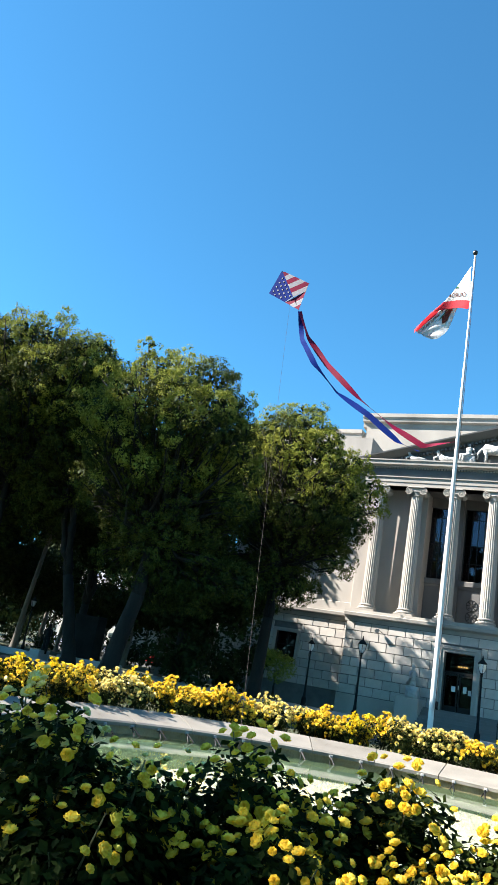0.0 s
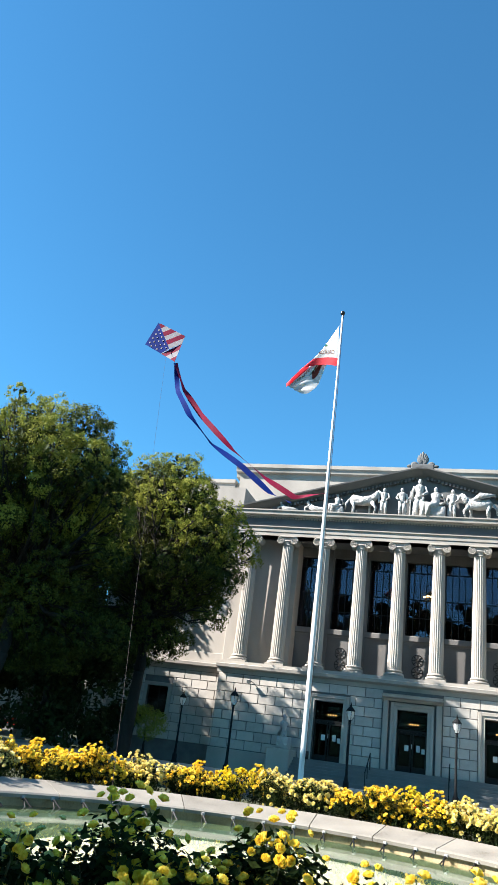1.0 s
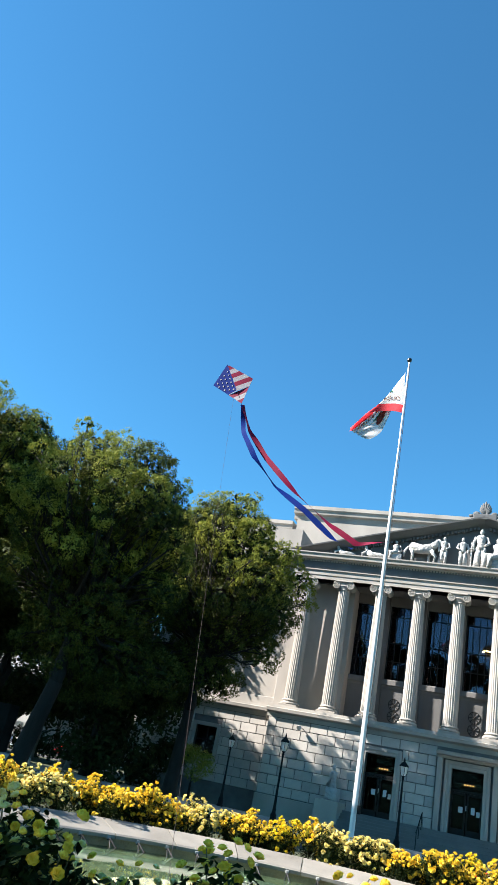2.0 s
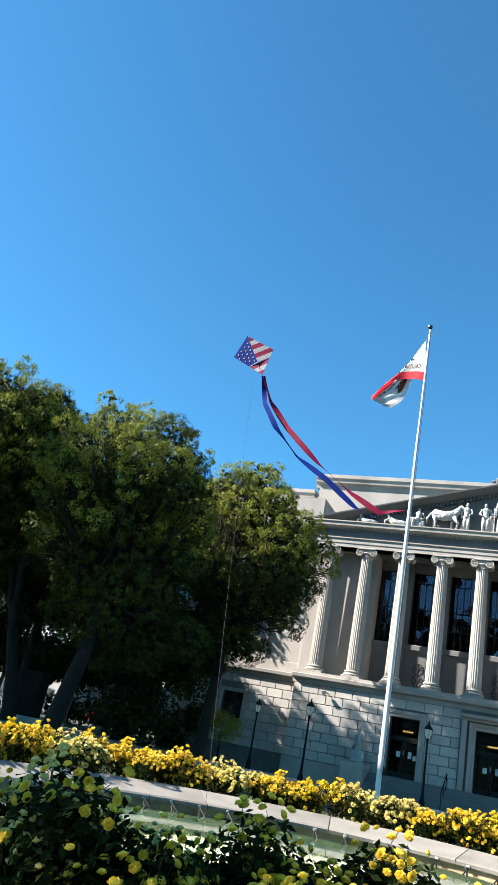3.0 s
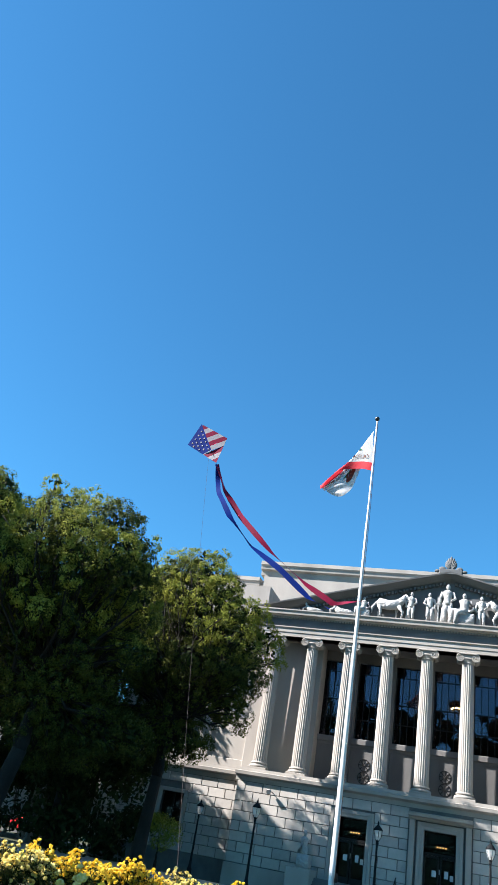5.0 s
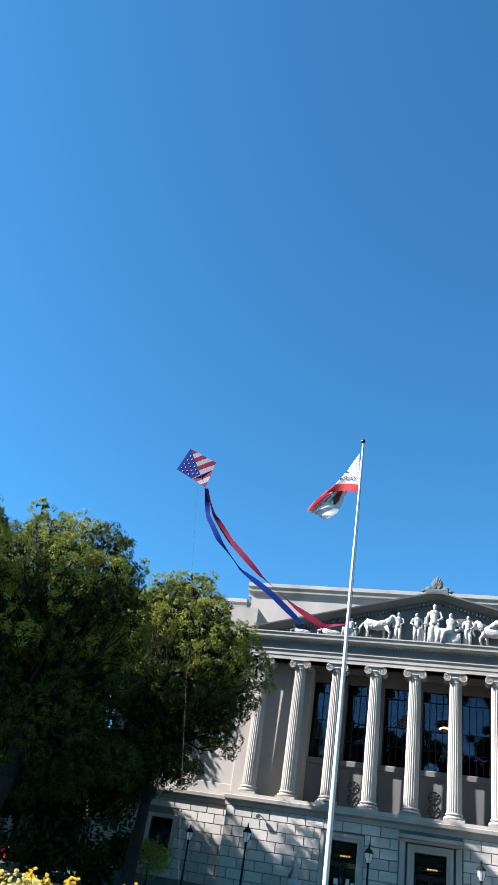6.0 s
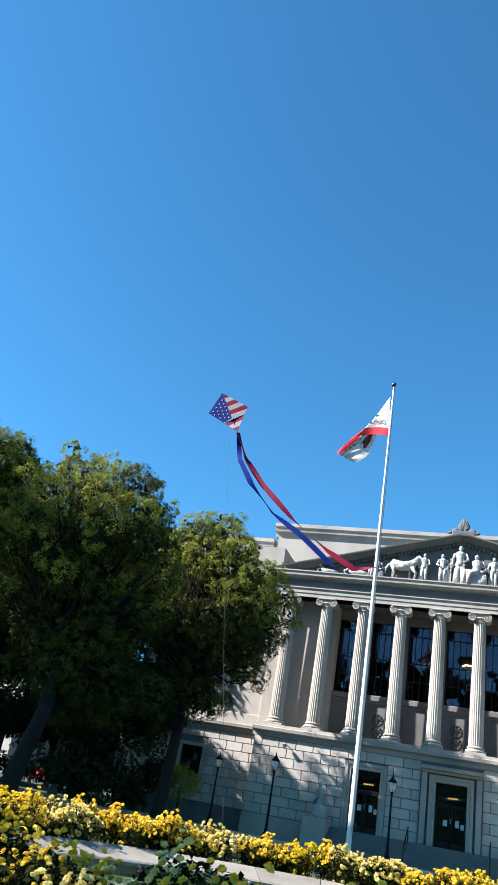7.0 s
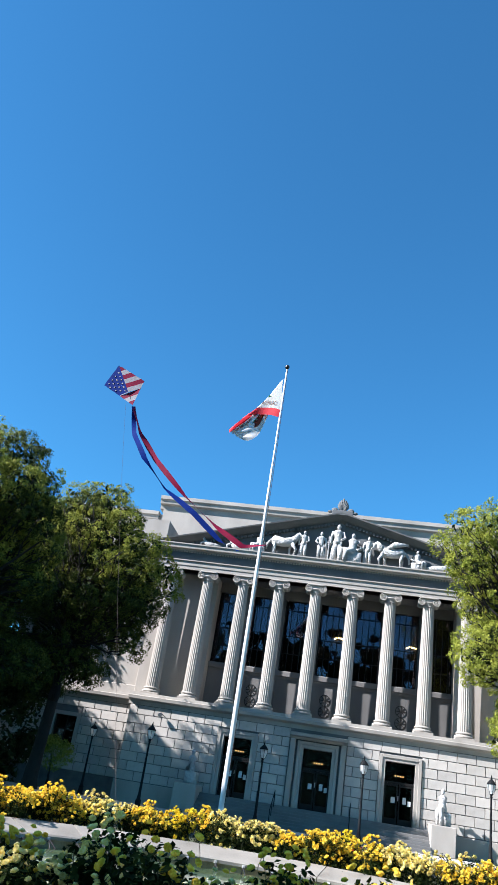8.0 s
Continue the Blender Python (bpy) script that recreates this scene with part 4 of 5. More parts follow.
for k in range(12):
    x, y = -52 + 2.3 * k, 9 + rngp.uniform(-2, 5)
    lb = lobes_in(x, y, 5.2, 1.6, 1.6, 1.6, 6, 1.2, 300 + k)
    tree("young_tree", "low dark park tree with a pale stem", x, y, 0.11, 2.6, lb, 0.2, 80, LEAF_DARK, 400 + k, PALEBARK, (0.2, 0), "young park trees")
# dark fill behind the trunks, its leaf colour standing in for shade
wood_l = []
for k in range(80):
    wood_l.append(((-120 + 1.5 * k + rngp.uniform(-1, 1), 46 + rngp.uniform(-4, 8), rngp.uniform(1, 18)), (4.2, 3.0, 3.6)))
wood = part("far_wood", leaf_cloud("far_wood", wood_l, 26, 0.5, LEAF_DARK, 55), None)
tagged(wood, "dark mass of distant park trees", "trees", kind="stuff")
# tall trees out of view: five the windows mirror, five added to cast shade
for k, (x, y, z, r, rz, s) in enumerate(((-20, -85, 20, 8, 9.6, 1.5), (-9, -78, 19, 7.5, 9, 1.5), (1, -80, 20, 8, 9.6, 1.5), (11, -77, 18, 7, 8.4, 1.5), (21, -78, 20, 8, 9.6, 1.5),
                                         # flat narrow crown placed to shade the near roses
                                         (-15.75, -55.0, 14.45, 2.3, 0.6, 0.42),
                                         # unseen crowns placed to keep the lower grove in shadow
                                         (-43, -27.8, 20.4, 6.8, 8.2, 1.5), (-37, -31.5, 20.5, 6.0, 7.2, 1.4), (-50, -23, 18.5, 6.5, 7.8, 1.5), (-59, -19.7, 20, 7.0, 8.4, 1.5))):
    big = r > 5
    tree("shade_tree", "tall dark tree out of view, for shade and window reflections", x, y, 0.45 if big else 0.2, z * 0.5, crown(x, y, z, r if big else 0.9, r, rz, 34, s, 500 + k), 0.42 if big else 0.2, 36 if big else 34, LEAF_DARK, 600 + k,
         group="trees across the square")


# ---------------------------------------------------------------- street lamps
def street_lamp():
    t = thing("street_lamp", "black iron street lamp with a clear glass lantern", "street lamp", "street lamps")
    bm = bmesh.new()
    lathe(bm, [(0.2, 0), (0.2, 0.1), (0.16, 0.14), (0.15, 0.5), (0.1, 0.58), (0.085, 0.75), (0.075, 0.8), (0.06, 1.6), (0.045, 3.25), (0.07, 3.3), (0.05, 3.36), (0.09, 3.45)], 14)
    part("post", bm, IRON, t, smooth=False)
    bm = bmesh.new()
    lathe(bm, [(0.09, 3.45), (0.17, 3.62), (0.2, 3.85), (0.19, 3.9)], 10)
    part("lantern", bm, LANTERN, t, "clear glass lantern")
    bm = bmesh.new()
    lathe(bm, [(0.23, 3.88), (0.23, 3.92), (0.17, 4.0), (0.1, 4.08), (0.05, 4.12), (0.04, 4.2), (0.015, 4.32)], 10)
    for k in range(5):
        a = 2 * math.pi * k / 5
        tube(bm, [(0.1 * math.cos(a), 0.1 * math.sin(a), 3.45), (0.185 * math.cos(a), 0.185 * math.sin(a), 3.64), (0.21 * math.cos(a), 0.21 * math.sin(a), 3.9)], 0.012, 4)
    part("lantern_cap", bm, IRON, t)
    return t


lamp = street_lamp()
lamp.matrix_basis = Matrix.Translation((-8.35, -13.0, 0.1))
for x, y in ((-2.46, -11.5), (2.85, -11.6), (9.2, -12.0), (-14.2, -4.6), (-36.5, -6.0)):
    copy_thing(lamp, Matrix.Translation((x, y, 0.1 if x > -20 else 0)))

# ---------------------------------------------------------------- flagpole and flag
FX, FY, FZ = -2.82, -21.6, 21.55
pole = thing("flagpole", "tall white tapered flagpole with a dark ball on top", "flagpole", at=Matrix.Translation((FX, FY, 0)))
bm = bmesh.new()
lathe(bm, [(0.24, 0), (0.24, 0.25), (0.15, 0.3), (0.11, 0.45), (0.105, 5), (0.083, 11), (0.062, 16.0), (0.05, 16.05), (0.035, FZ)], 16)
part("pole", bm, POLE, pole, smooth=True)
bm = bmesh.new()
blob(bm, (0, 0, FZ + 0.14), (0.12, 0.12, 0.12), 14, 9)
part("ball", bm, BALL, pole, "dark metal ball")
bm = bmesh.new()
tube(bm, [(0.14, -0.1, 1.2), (0.14, -0.1, 9), (0.10, -0.06, 17), (0.05, -0.04, FZ)], 0.012, 5)
part("halyard", bm, CORD, pole)
bm = bmesh.new()
box(bm, 0.14, 0.24, -0.16, -0.04, 1.5, 1.8, 0.01)
part("cleat_box", bm, IRON, pole)

FLAG_H = 2.25


def cloth(u, v, side=0.0):
    """A place on the drooping flag, its fly folded over behind; u from the pole outwards, v upwards, 0 to 1."""
    low = 18.75 + 0.5 * u - 1.5 * u ** 3
    crest = 21.0 - 3.05 * u - 0.25 * math.sin(math.pi * u)
    run = FLAG_H * v - (crest - low)
    x = -2.38 * u + 0.05 * math.sin(5 * v + 3 * u)
    wave = 0.16 * math.sin(2.6 * math.pi * u - 1.1 * (1 - v)) * (0.2 + u)
    if run <= 0:
        z, back = crest + run, 0.0
    else:
        slack = max(0.0, u - 0.4) * 1.38
        z, back = crest - run * (1 - slack), min(run, 0.25)
        x += 0.22 * run * u
        wave += 0.10 * slack * math.sin(9 * run)
    fold = 0.20 * (1 - math.cos(math.pi * back / 0.25)) / 2
    return Vector((x - 0.07, wave + fold + side, z + 0.04 * math.sin(6 * u + 3 * v)))


flag = thing("flag", "white flag with a red stripe, drooping in folds", "flag", at=Matrix.Translation((FX, FY, 0)))
for nm, v0, v1, mt in (("field", 0.18, 1.0, CLOTH_WHITE), ("stripe", 0.0, 0.18, CLOTH_RED)):
    nu, nv = 44, (44 if nm == "field" else 6)
    vs = [cloth(i / nu, v0 + (v1 - v0) * j / nv) for i in range(nu + 1) for j in range(nv + 1)]
    fs = [(i * (nv + 1) + j, (i + 1) * (nv + 1) + j, (i + 1) * (nv + 1) + j + 1, i * (nv + 1) + j + 1) for i in range(nu) for j in range(nv)]
    ob = part(nm, quads_mesh(nm, [tuple(v) for v in vs], fs, mt), None, flag, "red bottom stripe" if nm == "stripe" else "white cloth")
    for p in ob.data.polygons:
        p.use_smooth = True


def decal(name, outlines, mt, label, side):
    """Flat outlines (u, v) laid on the cloth, cut fine enough to follow it."""
    bm = bmesh.new()
    for o in outlines:
        bm.faces.new([bm.verts.new((0.22 + (u - 0.28) * 0.72, v, 0)) for u, v in o])
    bmesh.ops.triangulate(bm, faces=bm.faces)
    bmesh.ops.subdivide_edges(bm, edges=bm.edges, cuts=5, use_grid_fill=True)
    for v in bm.verts:
        v.co = cloth(v.co.x, v.co.y, side)
    part(name, bm, mt, flag, label)


def oval(cu, cv, ru, rv, n=20):
    return [(cu + ru * math.cos(2 * math.pi * k / n), cv + rv * math.sin(2 * math.pi * k / n)) for k in range(n)]


for sd in (-0.02, 0.02):
    decal("emblem", [oval(0.52, 0.67, 0.17, 0.115), oval(0.365, 0.665, 0.055, 0.075),
                     [(0.38, 0.50), (0.44, 0.50), (0.45, 0.62), (0.39, 0.62)], [(0.47, 0.50), (0.52, 0.50), (0.53, 0.62), (0.48, 0.62)],
                     [(0.57, 0.50), (0.62, 0.50), (0.63, 0.62), (0.58, 0.62)], [(0.64, 0.50), (0.69, 0.50), (0.68, 0.64), (0.63, 0.62)]], CLOTH_RUST, "plain red-brown emblem", sd * 1.3)
    decal("emblem_ground", [[(0.28, 0.475), (0.74, 0.475), (0.78, 0.505), (0.6, 0.525), (0.33, 0.52)]], CLOTH_GREEN, "green ground under the emblem", sd)
    star = [(0.14 + (0.05 if k % 2 == 0 else 0.02) * math.sin(math.pi * k / 5) * 0.75, 0.85 + (0.06 if k % 2 == 0 else 0.024) * math.cos(math.pi * k / 5)) for k in range(10)]
    decal("star", [star], CLOTH_RED, "red star", sd)
    fc = bpy.data.curves.new("lettering", "FONT")
    fc.body, fc.size, fc.align_x, fc.resolution_u = "CALIFORNIA REPUBLIC", 1.0, "CENTER", 2
    fo = bpy.data.objects.new("lettering", fc)
    me = bpy.data.meshes.new_from_object(fo)
    xs = [v.co.x for v in me.vertices]
    wide = max(xs) - min(xs)
    for v in me.vertices:
        v.co = cloth(0.5 + v.co.x / wide * 0.82, 0.26 + v.co.y * 0.145, sd)
    me.materials.clear()
    me.materials.append(CLOTH_BROWN)
    part("lettering", me, None, flag, "dark lettering CALIFORNIA REPUBLIC")
    bpy.data.objects.remove(fo)

# ---------------------------------------------------------------- kite
KP = {"top": Vector((-8.2, -30.0, 16.08)), "right": Vector((-7.08, -30.1, 15.53)), "bottom": Vector((-7.3, -29.9, 14.43)), "left": Vector((-8.65, -30.1, 15.22))}
kite = thing("kite", "diamond kite with stars and red stripes and two tails", "kite", at=Matrix.Identity(4))
KO = KP["bottom"]
KY = (KP["top"] - KO)
KX = (KP["right"] - KP["left"])
ky_len = KY.length
KY = KY.normalized()
KX = (KX - KX.dot(KY) * KY).normalized()
diamond = [(((KP[n] - KO).dot(KX)), ((KP[n] - KO).dot(KY))) for n in ("bottom", "right", "top", "left")]


def clip(poly, nx, ny, c):
    """The part of a polygon where nx*x + ny*y <= c."""
    out = []
    for p, q in zip(poly, poly[1:] + poly[:1]):
        dp, dq = nx * p[0] + ny * p[1] - c, nx * q[0] + ny * q[1] - c
        if dp <= 0:
            out.append(p)
        if dp * dq < 0:
            t = dp / (dp - dq)
            out.append((p[0] + t * (q[0] - p[0]), p[1] + t * (q[1] - p[1])))
    return out


def kite_at(u, v, off=0.0):
    return KO + KX * u + KY * v + Vector((0, off - 0.12 * (1 - abs(u) / 0.9), 0))


def kite_patch(name, poly, mt, off, label=""):
    if len(poly) < 3:
        return
    bm = bmesh.new()
    lo = [bm.verts.new(kite_at(u, v, off)) for u, v in poly]
    hi = [bm.verts.new(kite_at(u, v, off + 0.006)) for u, v in poly]
    bm.faces.new(lo), bm.faces.new(list(reversed(hi)))
    for i in range(len(poly)):
        bm.faces.new((lo[i], lo[(i + 1) % len(poly)], hi[(i + 1) % len(poly)], hi[i]))
    part(name, bm, mt, kite, label)


CANT = 0.62                      # lower edge of the star field
for k in range(9):
    v0, v1 = k * 0.2, (k + 1) * 0.2
    strip = clip(clip(diamond, 0, -1, -v0), 0, 1, v1)
    mt = NYLON_RED if k % 2 == 0 else NYLON_WHITE
    if v1 > CANT:
        strip_r = clip(strip, -1, 0, 0)
        kite_patch("stripe", strip_r, mt, 0)
        if v0 < CANT:
            kite_patch("stripe", clip(clip(strip, 1, 0, 0), 0, 1, CANT), mt, 0)
    else:
        kite_patch("stripe", strip, mt, 0)
kite_patch("star_field", clip(clip(diamond, 1, 0, 0), 0, -1, -CANT), NYLON_BLUE, 0, "blue field")
for i in range(6):
    for j in range(6):
        u, v = -0.1 - 0.17 * i, CANT + 0.1 + 0.17 * j + 0.08 * (i % 2)
        if len(clip(clip([(u - .05, v - .05), (u + .05, v - .05), (u + .05, v + .05), (u - .05, v + .05)], 1, 0, 0), 0, -1, -CANT)) < 4:
            continue
        inside = all((b[0] - a[0]) * (v - a[1]) - (b[1] - a[1]) * (u - a[0]) > 0.07 for a, b in zip(diamond, diamond[1:] + diamond[:1]))
        if inside:
            kite_patch("star", [(u + (0.042 if k % 2 == 0 else 0.018) * math.sin(math.pi * k / 5), v + (0.042 if k % 2 == 0 else 0.018) * math.cos(math.pi * k / 5)) for k in range(10)], NYLON_WHITE, -0.012)
bm = bmesh.new()
tube(bm, [kite_at(0, 0, 0.03), kite_at(0.0, ky_len * 0.5, 0.03), kite_at(*diamond[2], 0.03)], 0.008, 5)
tube(bm, [kite_at(*diamond[1], 0.03), kite_at(0, (diamond[1][1] + diamond[3][1]) / 2, 0.03), kite_at(*diamond[3], 0.03)], 0.008, 5)
part("spars", bm, IRON, kite)


def ribbon(name, pts, width, mt, seed):
    n = 40
    P = [Vector(p) for p in pts]
    bm = bmesh.new()
    rows = []
    for i in range(n + 1):
        t = i / n * (len(P) - 1)
        k = min(int(t), len(P) - 2)
        f = t - k
        f = f * f * (3 - 2 * f) * 0.4 + f * 0.6
        c = P[k].lerp(P[k + 1], f)
        tw = 0.9 * math.sin(i * 0.33 + seed) + 0.5
        w = Vector((0.75 * math.cos(tw), math.sin(tw), 0.66 * math.cos(tw))) * width / 2 * (1.0 if i < n - 3 else 0.8)
        rows.append((bm.verts.new(c - w), bm.verts.new(c + w)))
    for a, b in zip(rows, rows[1:]):
        bm.faces.new((a[0], a[1], b[1], b[0]))
    for f in bm.faces:
        f.smooth = True
    part(name, bm, mt, kite, name.split("_")[0] + " nylon tail ribbon")


ribbon("red_tail", [KO, (-6.75, -30, 13.3), (-5.95, -29.9, 12.3), (-4.6, -29.9, 11.0), (-3.2, -30.1, 9.9), (-2.2, -30.1, 9.3), (-1.2, -30.2, 9.45)], 0.2, NYLON_RED, 0.3)
ribbon("blue_tail", [KO, (-6.95, -30.05, 13.2), (-6.3, -30.1, 12.2), (-5.3, -30.2, 11.1), (-4.1, -30.2, 10.3), (-3.0, -30.1, 9.4), (-2.3, -30.2, 9.1)], 0.2, NYLON_BLUE, 2.0)
bm = bmesh.new()
lathe(bm, [(0.09, 0), (0.09, 0.02), (0.035, 0.03), (0.035, 0.09), (0.09, 0.1), (0.09, 0.12)], 14, (-0.87, -43.34, 0.16))
tagged(part("line_reel", bm, NYLON_RED), "small red kite line reel among the roses", "reel")
K1, K0 = kite_at(0, 0.7, -0.1), Vector((-0.87, -43.34, 0.28))
bm = bmesh.new()
tube(bm, [K1.lerp(K0, t) - Vector((0, 0, 0.5 * 4 * t * (1 - t))) for t in [i / 16 for i in range(17)]], 0.003, 5)
part("line", bm, CORD, kite, "thin kite line")


# ---------------------------------------------------------------- memorial, bench wall and cars in the shade
bm = boxes((-33.5, -29.6, -12.6, -11.9, 0, 0.42), (-30.1, -29.3, -12.8, -11.7, 0, 0.62), bevel=0.03)
tagged(part("bench_wall", bm, CONCRETE), "pale concrete bench wall in the park shade", "bench")
mem = thing("memorial", "dark stone memorial block on a grey base", "monument", at=Matrix.Translation((-27.6, -10.5, 0)))
part("base", boxes((-1.4, 2.6, -0.9, 0.9, 0, 0.55), bevel=0.04), CONCRETE, mem)
part("block", boxes((-0.9, 1.0, -0.5, 0.5, 0.55, 3.3), bevel=0.05), MEMORIAL, mem, "dark polished stone block")
bm = figure("standing", -29.4, 0.42, 1.95, -12.2)
tagged(part("bronze_statue", bm, MEMORIAL, smooth=True), "dark bronze statue standing on the bench wall", "statue")


def car(x, y, turn, paint, label):
    c = thing("parked_car", label, "car", "parked cars", at=Matrix.Translation((x, y, 0)) @ Matrix.Rotation(turn, 4, "Z"))
    bm = bmesh.new()
    prof = [(-2.2, 0.35), (2.2, 0.35), (2.25, 0.7), (1.5, 0.9), (0.8, 1.42), (-1.0, 1.45), (-1.7, 1.0), (-2.25, 0.92)]
    for w, ys in ((0.86, 1),):
        a = [bm.verts.new((px, -w if pz < 1 else -w * 0.8, pz)) for px, pz in prof]
        b = [bm.verts.new((px, w if pz < 1 else w * 0.8, pz)) for px, pz in prof]
        n = len(prof)
        for i in range(n):
            bm.faces.new((a[i], a[(i + 1) % n], b[(i + 1) % n], b[i]))
        bm.faces.new(a), bm.faces.new(list(reversed(b)))
    bmesh.ops.recalc_face_normals(bm, faces=bm.faces)
    bmesh.ops.bevel(bm, geom=list(bm.edges), offset=0.06, segments=2, affect="EDGES")
    part("body", bm, paint, c)
    for sy in (-1, 1):
        part("side_window", boxes((-1.1, 0.8, sy * 0.80 - 0.02, sy * 0.80 + 0.02, 0.98, 1.3)), PANE, c)
        part("tail_light", boxes((-2.28, -2.2, sy * 0.7 - 0.12, sy * 0.7 + 0.12, 0.68, 0.86)), CAR_RED, c)
        for sx in (-1, 1):
            bm = bmesh.new()
            lathe(bm, [(0.2, -0.1), (0.32, -0.1), (0.33, 0.0), (0.32, 0.1), (0.2, 0.1)], 18, (sx * 1.35, sy * 0.8, 0.33), Matrix.Rotation(radians(90), 3, "X"))
            part("wheel", bm, RUBBER, c)


car(-43.5, 26.5, 0.0, CAR_RED, "red car parked beyond the park trees")
car(-52.5, 26.2, 0.0, CAR_GREY, "silver grey car parked beyond the park trees")
car(-58.5, 26.2, 0.0, CAR_GREY, "silver grey car parked beyond the park trees")
fb = thing("far_building", "pale stucco building seen between park trunks", "building", at=Matrix.Translation((-64, 38, 0)))
part("wall", boxes((-7, 7, 0, 10, 0, 14)), FARWALL, fb)
for i in range(5):
    for j in range(4):
        w = part("window", boxes((-6 + 2.6 * i, -4.9 + 2.6 * i, -0.06, 0.02, 1.4 + 3.1 * j, 3.2 + 3.1 * j)), PANE, fb)
part("roof", boxes((-7.4, 7.4, -0.4, 10.4, 14, 14.5), bevel=0.05), FARWALL, fb)

# ---------------------------------------------------------------- rose bushes


def rose_foliage(seed, n=2800, skirt=70, size=0.019):
    rng = np.random.default_rng(seed)
    lobes = []
    for k in range(7):
        a = rng.uniform(0, 2 * math.pi)
        r = rng.uniform(0.05, 0.3)
        lobes.append(((r * math.cos(a), r * math.sin(a), rng.uniform(0.45, 0.98)), (0.26, 0.26, 0.22)))
    verts, faces = [], []
    pos = []
    for c, r in lobes:
        m = n // 7
        d = rng.normal(size=(m, 3))
        d /= np.linalg.norm(d, axis=1)[:, None]
        pos.append(np.array(c) + d * np.array(r) * (0.3 + 0.8 * rng.random((m, 1))))
    low = np.column_stack([rng.normal(0, 0.2, skirt), rng.normal(0, 0.2, skirt), rng.uniform(0.05, 0.6, skirt)])
    p = np.concatenate(pos + [low])
    out = p - np.array((0, 0, 0.5))
    out /= np.linalg.norm(out, axis=1)[:, None] + 1e-6
    nn = out + rng.normal(size=p.shape) * 0.7 + np.array((0, 0, 0.5))
    nn /= np.linalg.norm(nn, axis=1)[:, None]
    t = np.cross(nn, rng.normal(size=p.shape))
    t /= np.linalg.norm(t, axis=1)[:, None] + 1e-9
    b = np.cross(nn, t)
    s = size * (0.7 + 0.7 * rng.random((len(p), 1)))
    v = np.stack([p - t * s, p - t * s * 0.1 - b * s * 0.62, p + t * s * 1.1 - nn * s * 0.3, p - t * s * 0.1 + b * s * 0.62], axis=1).reshape(-1, 3)
    f = []
    for i in range(len(p)):
        f.append((4 * i, 4 * i + 1, 4 * i + 2))
        f.append((4 * i, 4 * i + 2, 4 * i + 3))
    tops = [(c[0], c[1], c[2]) for c, r in lobes]
    return quads_mesh("foliage", v, f, ROSELEAF), tops


def rose_stems(tops, seed):
    rng = random.Random(seed)
    bm = bmesh.new()
    for c in tops:
        x, y = rng.uniform(-0.06, 0.06), rng.uniform(-0.06, 0.06)
        tube(bm, [(x, y, -0.05), (x + c[0] * 0.4, y + c[1] * 0.4, c[2] * 0.5), (c[0], c[1], c[2] + 0.12)], [0.014, 0.01, 0.005], 5)
        for q in range(3):
            tube(bm, [(c[0] * 0.7, c[1] * 0.7, c[2] * 0.75), (c[0] + rng.uniform(-0.2, 0.2), c[1] + rng.uniform(-0.2, 0.2), c[2] + rng.uniform(0.05, 0.25))], [0.006, 0.003], 4)
    return finish("stems", bm)


def rose_bloom(r=0.037):
    """A full rose: four whorls of cupped petals."""
    v, f = [], []
    for n, rad, lift in ((4, 0.3, 1.05), (5, 0.58, 1.0), (6, 0.84, 0.8), (7, 1.05, 0.42)):
        rad, lift = rad * r, lift * r
        for k in range(n):
            a, h = 2 * math.pi * (k + 0.37 * n) / n, math.pi / n * 1.3
            i = len(v)
            v += [(0, 0, -0.3 * r), (rad * math.cos(a - h), rad * math.sin(a - h), lift * 0.8), (rad * 1.12 * math.cos(a), rad * 1.12 * math.sin(a), lift),
                  (rad * math.cos(a + h), rad * math.sin(a + h), lift * 0.8), (rad * 1.05 * math.cos(a), rad * 1.05 * math.sin(a), lift * 0.35)]
            f += [(i, i + 1, i + 4), (i + 1, i + 2, i + 4), (i + 2, i + 3, i + 4), (i + 3, i, i + 4)]
    return v, f


BV, BF = rose_bloom()
LIGHT_F = [q for i in range(0, len(BV), 5) for q in ((i, i + 1, i + 2), (i, i + 2, i + 3))]


def bloom_places(tops, n, seed, out_by=1.0):
    """Where the blooms sit: mostly on the top and the outside, in sprays."""
    rng = np.random.default_rng(seed)
    out = []
    while len(out) < n:
        c = np.array(tops[rng.integers(len(tops))])
        d = rng.normal(size=3) + np.array((0, 0, 0.75))
        d /= np.linalg.norm(d)
        hub = c + d * np.array((0.26, 0.26, 0.21)) * out_by
        for q in range(rng.integers(2, 6)):
            p = hub + rng.normal(size=3) * 0.045
            if p[2] < 0.72 and rng.random() < 0.75:
                continue
            if all(np.linalg.norm(p - o[0]) > 0.048 for o in out):
                out.append((p, d + rng.normal(size=3) * 0.4 + np.array((0, 0, 0.3)), rng.uniform(0.75, 1.3)))
    return out[:n]


def bloom_matrix(p, d, s):
    return Matrix.Translation(p) @ Vector(d).to_track_quat("Z", "Y").to_matrix().to_4x4() @ Matrix.Diagonal((s, s, s, 1))


foliage = [rose_foliage(900 + k) for k in range(6)]
dense = [rose_foliage(900 + k, 5600, 1500, 0.023) for k in range(6)]
stems = [rose_stems(f[1], 40 + k) for k, f in enumerate(foliage)]
for s in stems:
    s.materials.append(STEM)
PETALS = (PETAL_YELLOW, PETAL_PALE, PETAL_GOLD)
bloom_me = [quads_mesh("bloom", BV, BF, m) for m in PETALS]
joined = {}
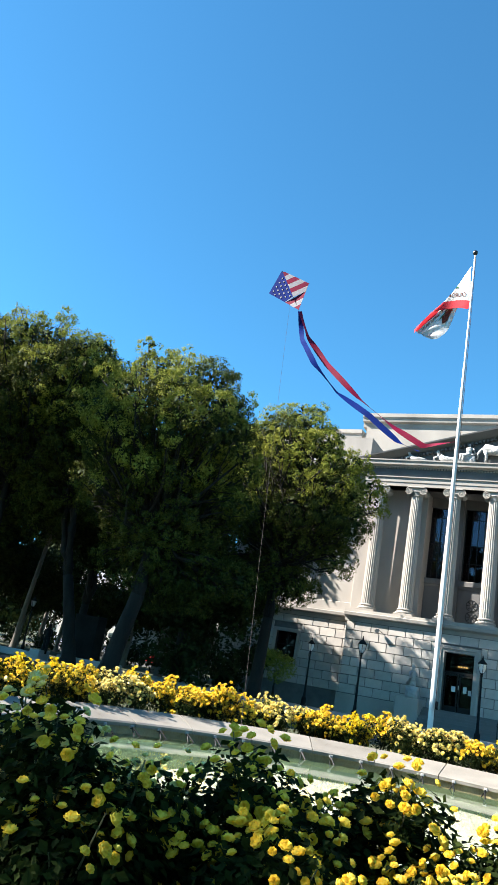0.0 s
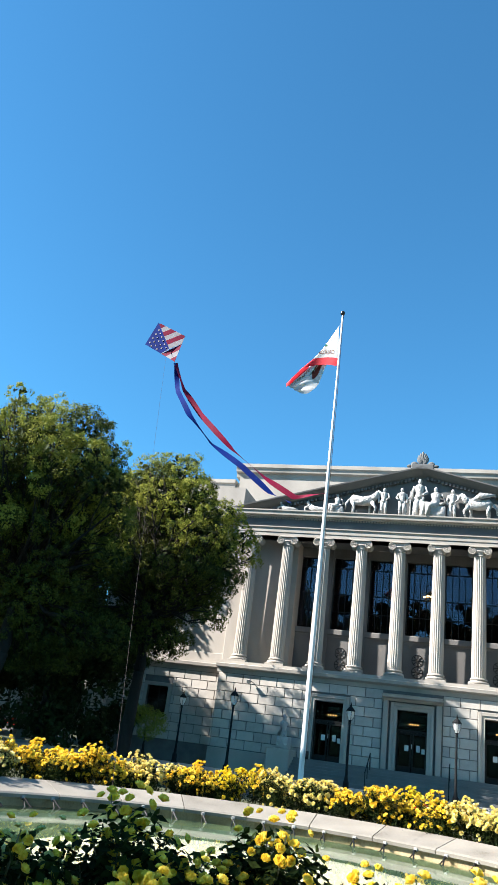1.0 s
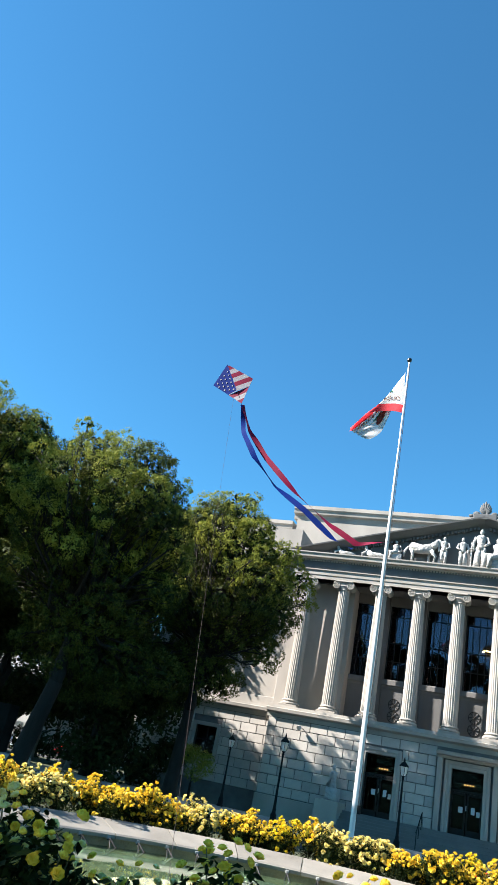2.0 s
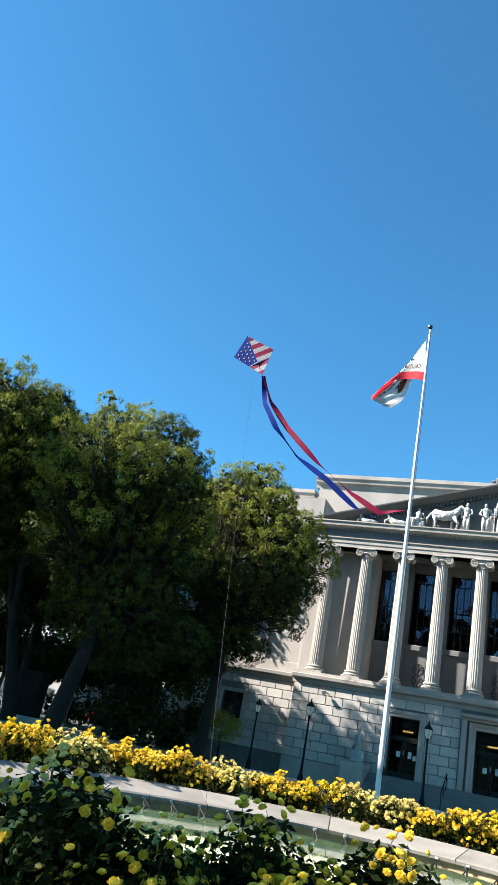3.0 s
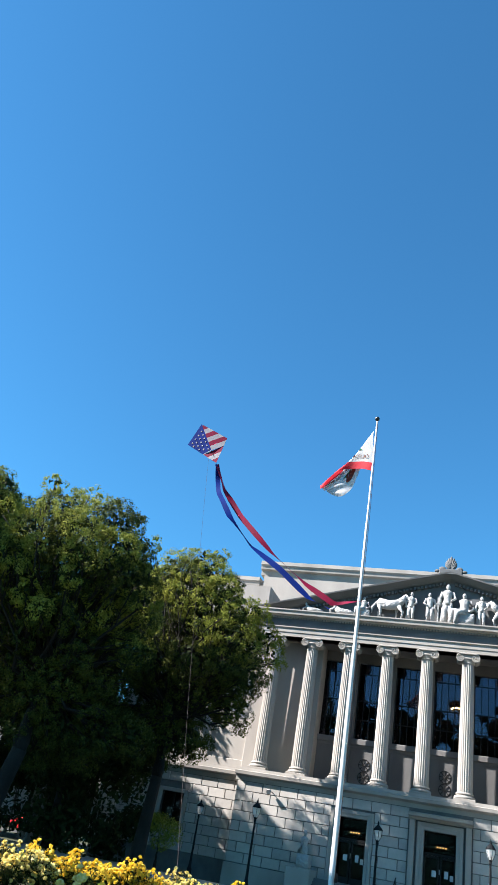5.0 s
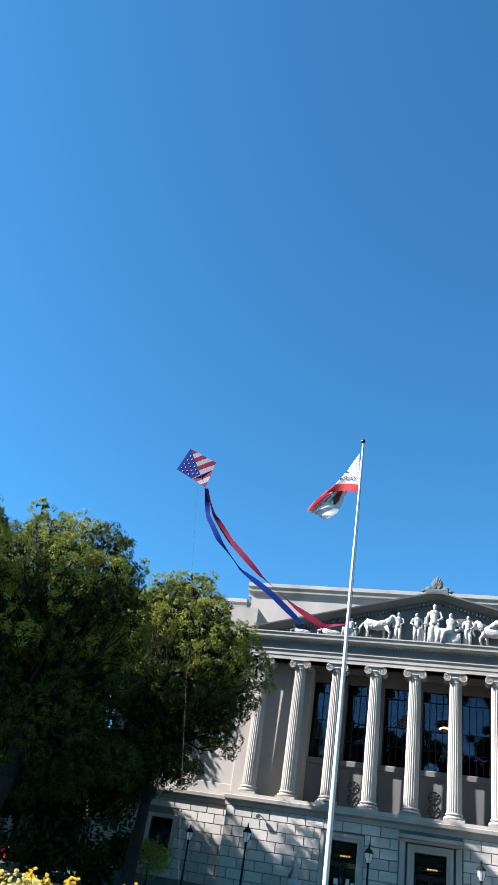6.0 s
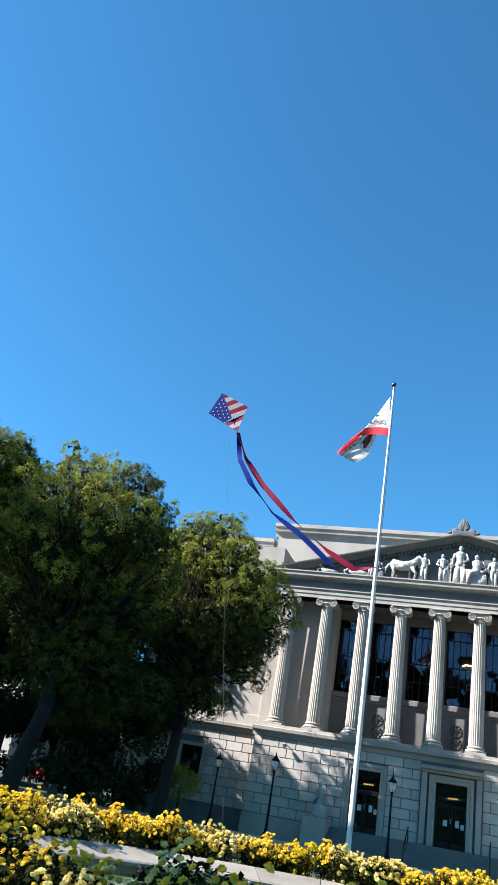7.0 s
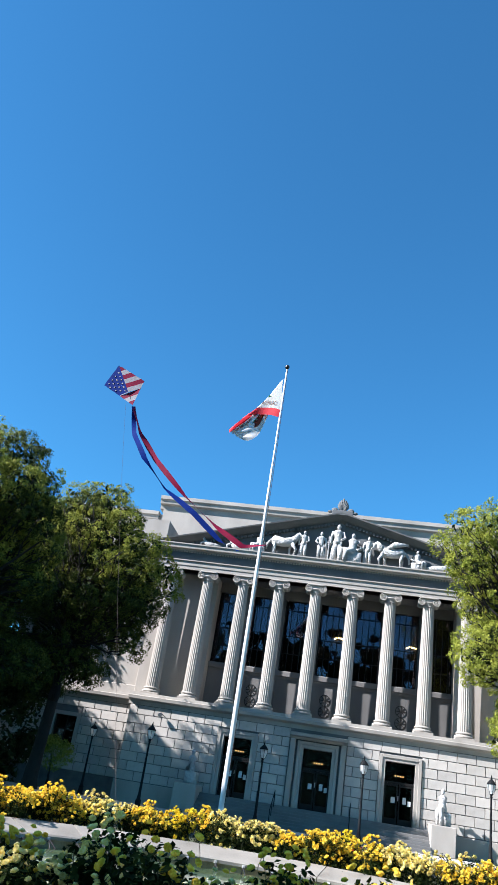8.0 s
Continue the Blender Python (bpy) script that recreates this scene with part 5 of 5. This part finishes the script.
for k in range(6):
    for c in range(3):
        ms = [bloom_matrix(q[0], q[1], q[2] * 1.08) for q in bloom_places(foliage[k][1], 125, 70 + 10 * k + c)]
        vs, fs = [], []
        for m in ms:
            i = len(vs)
            vs += [tuple(m @ Vector(v)) for v in BV]
            fs += [tuple(i + j for j in f) for f in LIGHT_F]
        joined[k, c] = quads_mesh("blossom", vs, fs, PETALS[c])
single = {k: [(p, d, s * 0.58) for p, d, s in bloom_places(foliage[k][1], 130, 170 + k, 1.2)] for k in range(6)}
LABELS = ("rose bush covered in bright yellow blooms", "rose bush covered in pale yellow blooms", "rose bush covered in golden yellow blooms")
rngr = random.Random(31)
for row, (rad, count) in enumerate(((6.85, 68), (7.5, 74))):
    for i in range(count):
        ang = 2 * math.pi * (i + rngr.uniform(-0.25, 0.25)) / count
        r = rad + rngr.uniform(-0.12, 0.12)
        deg = math.degrees(ang) % 360
        k = rngr.randrange(6)
        tone = 0.5 + 0.5 * math.sin(deg * 0.21 + 1.3) + rngr.uniform(-0.35, 0.35)
        c = 1 if tone > 0.62 else (0 if tone > 0.0 else 2)
        near = 228 < deg < 325
        s = rngr.uniform(0.84, 1.16) if near else rngr.uniform(0.88, 1.04)
        z = 0.14
        bush = thing("rose_bush", LABELS[c], "rose bush", "roses round the pool",
                     at=Matrix.Translation((PX + r * math.cos(ang), PY + r * math.sin(ang), z)) @ Matrix.Rotation(rngr.uniform(0, 6.28), 4, "Z") @ Matrix.Diagonal((s, s, s, 1)))
        part("cane", stems[k], None, bush)
        part("foliage", dense[k][0] if near else foliage[k][0], None, bush)
        if near:
            for q in single[k]:
                b = part("bloom", bloom_me[c], None, bush)
                b.matrix_basis = bloom_matrix(*q)
        else:
            tagged(part("blossom", joined[k, c], None, bush), kind="stuff")
red = thing("rose_bush", "single small rose bush with red blooms", "rose bush", at=Matrix.Translation((PX + 1.9, PY + 7.0, 0.14)))
part("cane", stems[1], None, red)
for q in single[1][:5]:
    b = part("bloom", quads_mesh("bloom", BV, BF, PETAL_RED), None, red, "red bloom")
    b.matrix_basis = bloom_matrix(*q)

# ---------------------------------------------------------------- stone blocks of the ground storey


def block_mesh(w, h, dep):
    bm = bmesh.new()
    o = 0.018
    vs = []
    for (x, z, y) in ((0, 0, 0), (w, 0, 0), (w, h, 0), (0, h, 0), (o, o, -dep), (w - o, o, -dep), (w - o, h - o, -dep), (o, h - o, -dep)):
        vs.append(bm.verts.new((x, y, z)))
    for q in ((4, 5, 6, 7), (0, 1, 5, 4), (1, 2, 6, 5), (2, 3, 7, 6), (3, 0, 4, 7)):
        bm.faces.new([vs[i] for i in q])
    me = finish("block", bm)
    me.materials.append(ASHLAR)
    return me


blocks = {}


def lay(x0, x1, z0, face, parent):
    w = round(x1 - x0 - 0.03, 2)
    if w < 0.12:
        return
    if w not in blocks:
        blocks[w] = block_mesh(w, CH - 0.03, 0.06)
    ob = part("block", blocks[w], None, parent)
    ob.location = (x0 + 0.015, face, z0 + 0.015)


CH, CW = 0.6, 1.2
HOLES = [(d - DW - 0.42, d + DW + 0.42, 0, DZ1 + 0.42) for d in DOORS] + [(-1.9, 1.9, 0, 5.95)]


def course(xa, xb, z, off, face, parent, holes):
    x = xa - off
    while x < xb - 0.05:
        spans = [(max(x, xa), min(x + CW, xb))]
        for h0, h1, hz0, hz1 in holes:
            if z + CH <= hz0 + 0.05 or z >= hz1 - 0.05:
                continue
            nxt = []
            for a, b in spans:
                if b <= h0 or a >= h1:
                    nxt.append((a, b))
                else:
                    nxt += [(a, h0)] if a < h0 else []
                    nxt += [(h1, b)] if b > h1 else []
            spans = nxt
        for a, b in spans:
            if b - a > 0.15:
                lay(a, b, z, face, parent)
        x += CW


for k in range(8):
    z = 1.33 + CH * k
    course(-HALF, HALF, z, (k % 2) * CW / 2, FACE, wall_front, HOLES)
    holes = [(a - 0.28, b + 0.28, 2.5, 5.1) for a, b in WWX]
    course(-24.0, -HALF, z, (k % 2) * CW / 2, WING, wall_left, holes)
    course(HALF, 20.0, z, (k % 2) * CW / 2, WING, wall_right, holes)
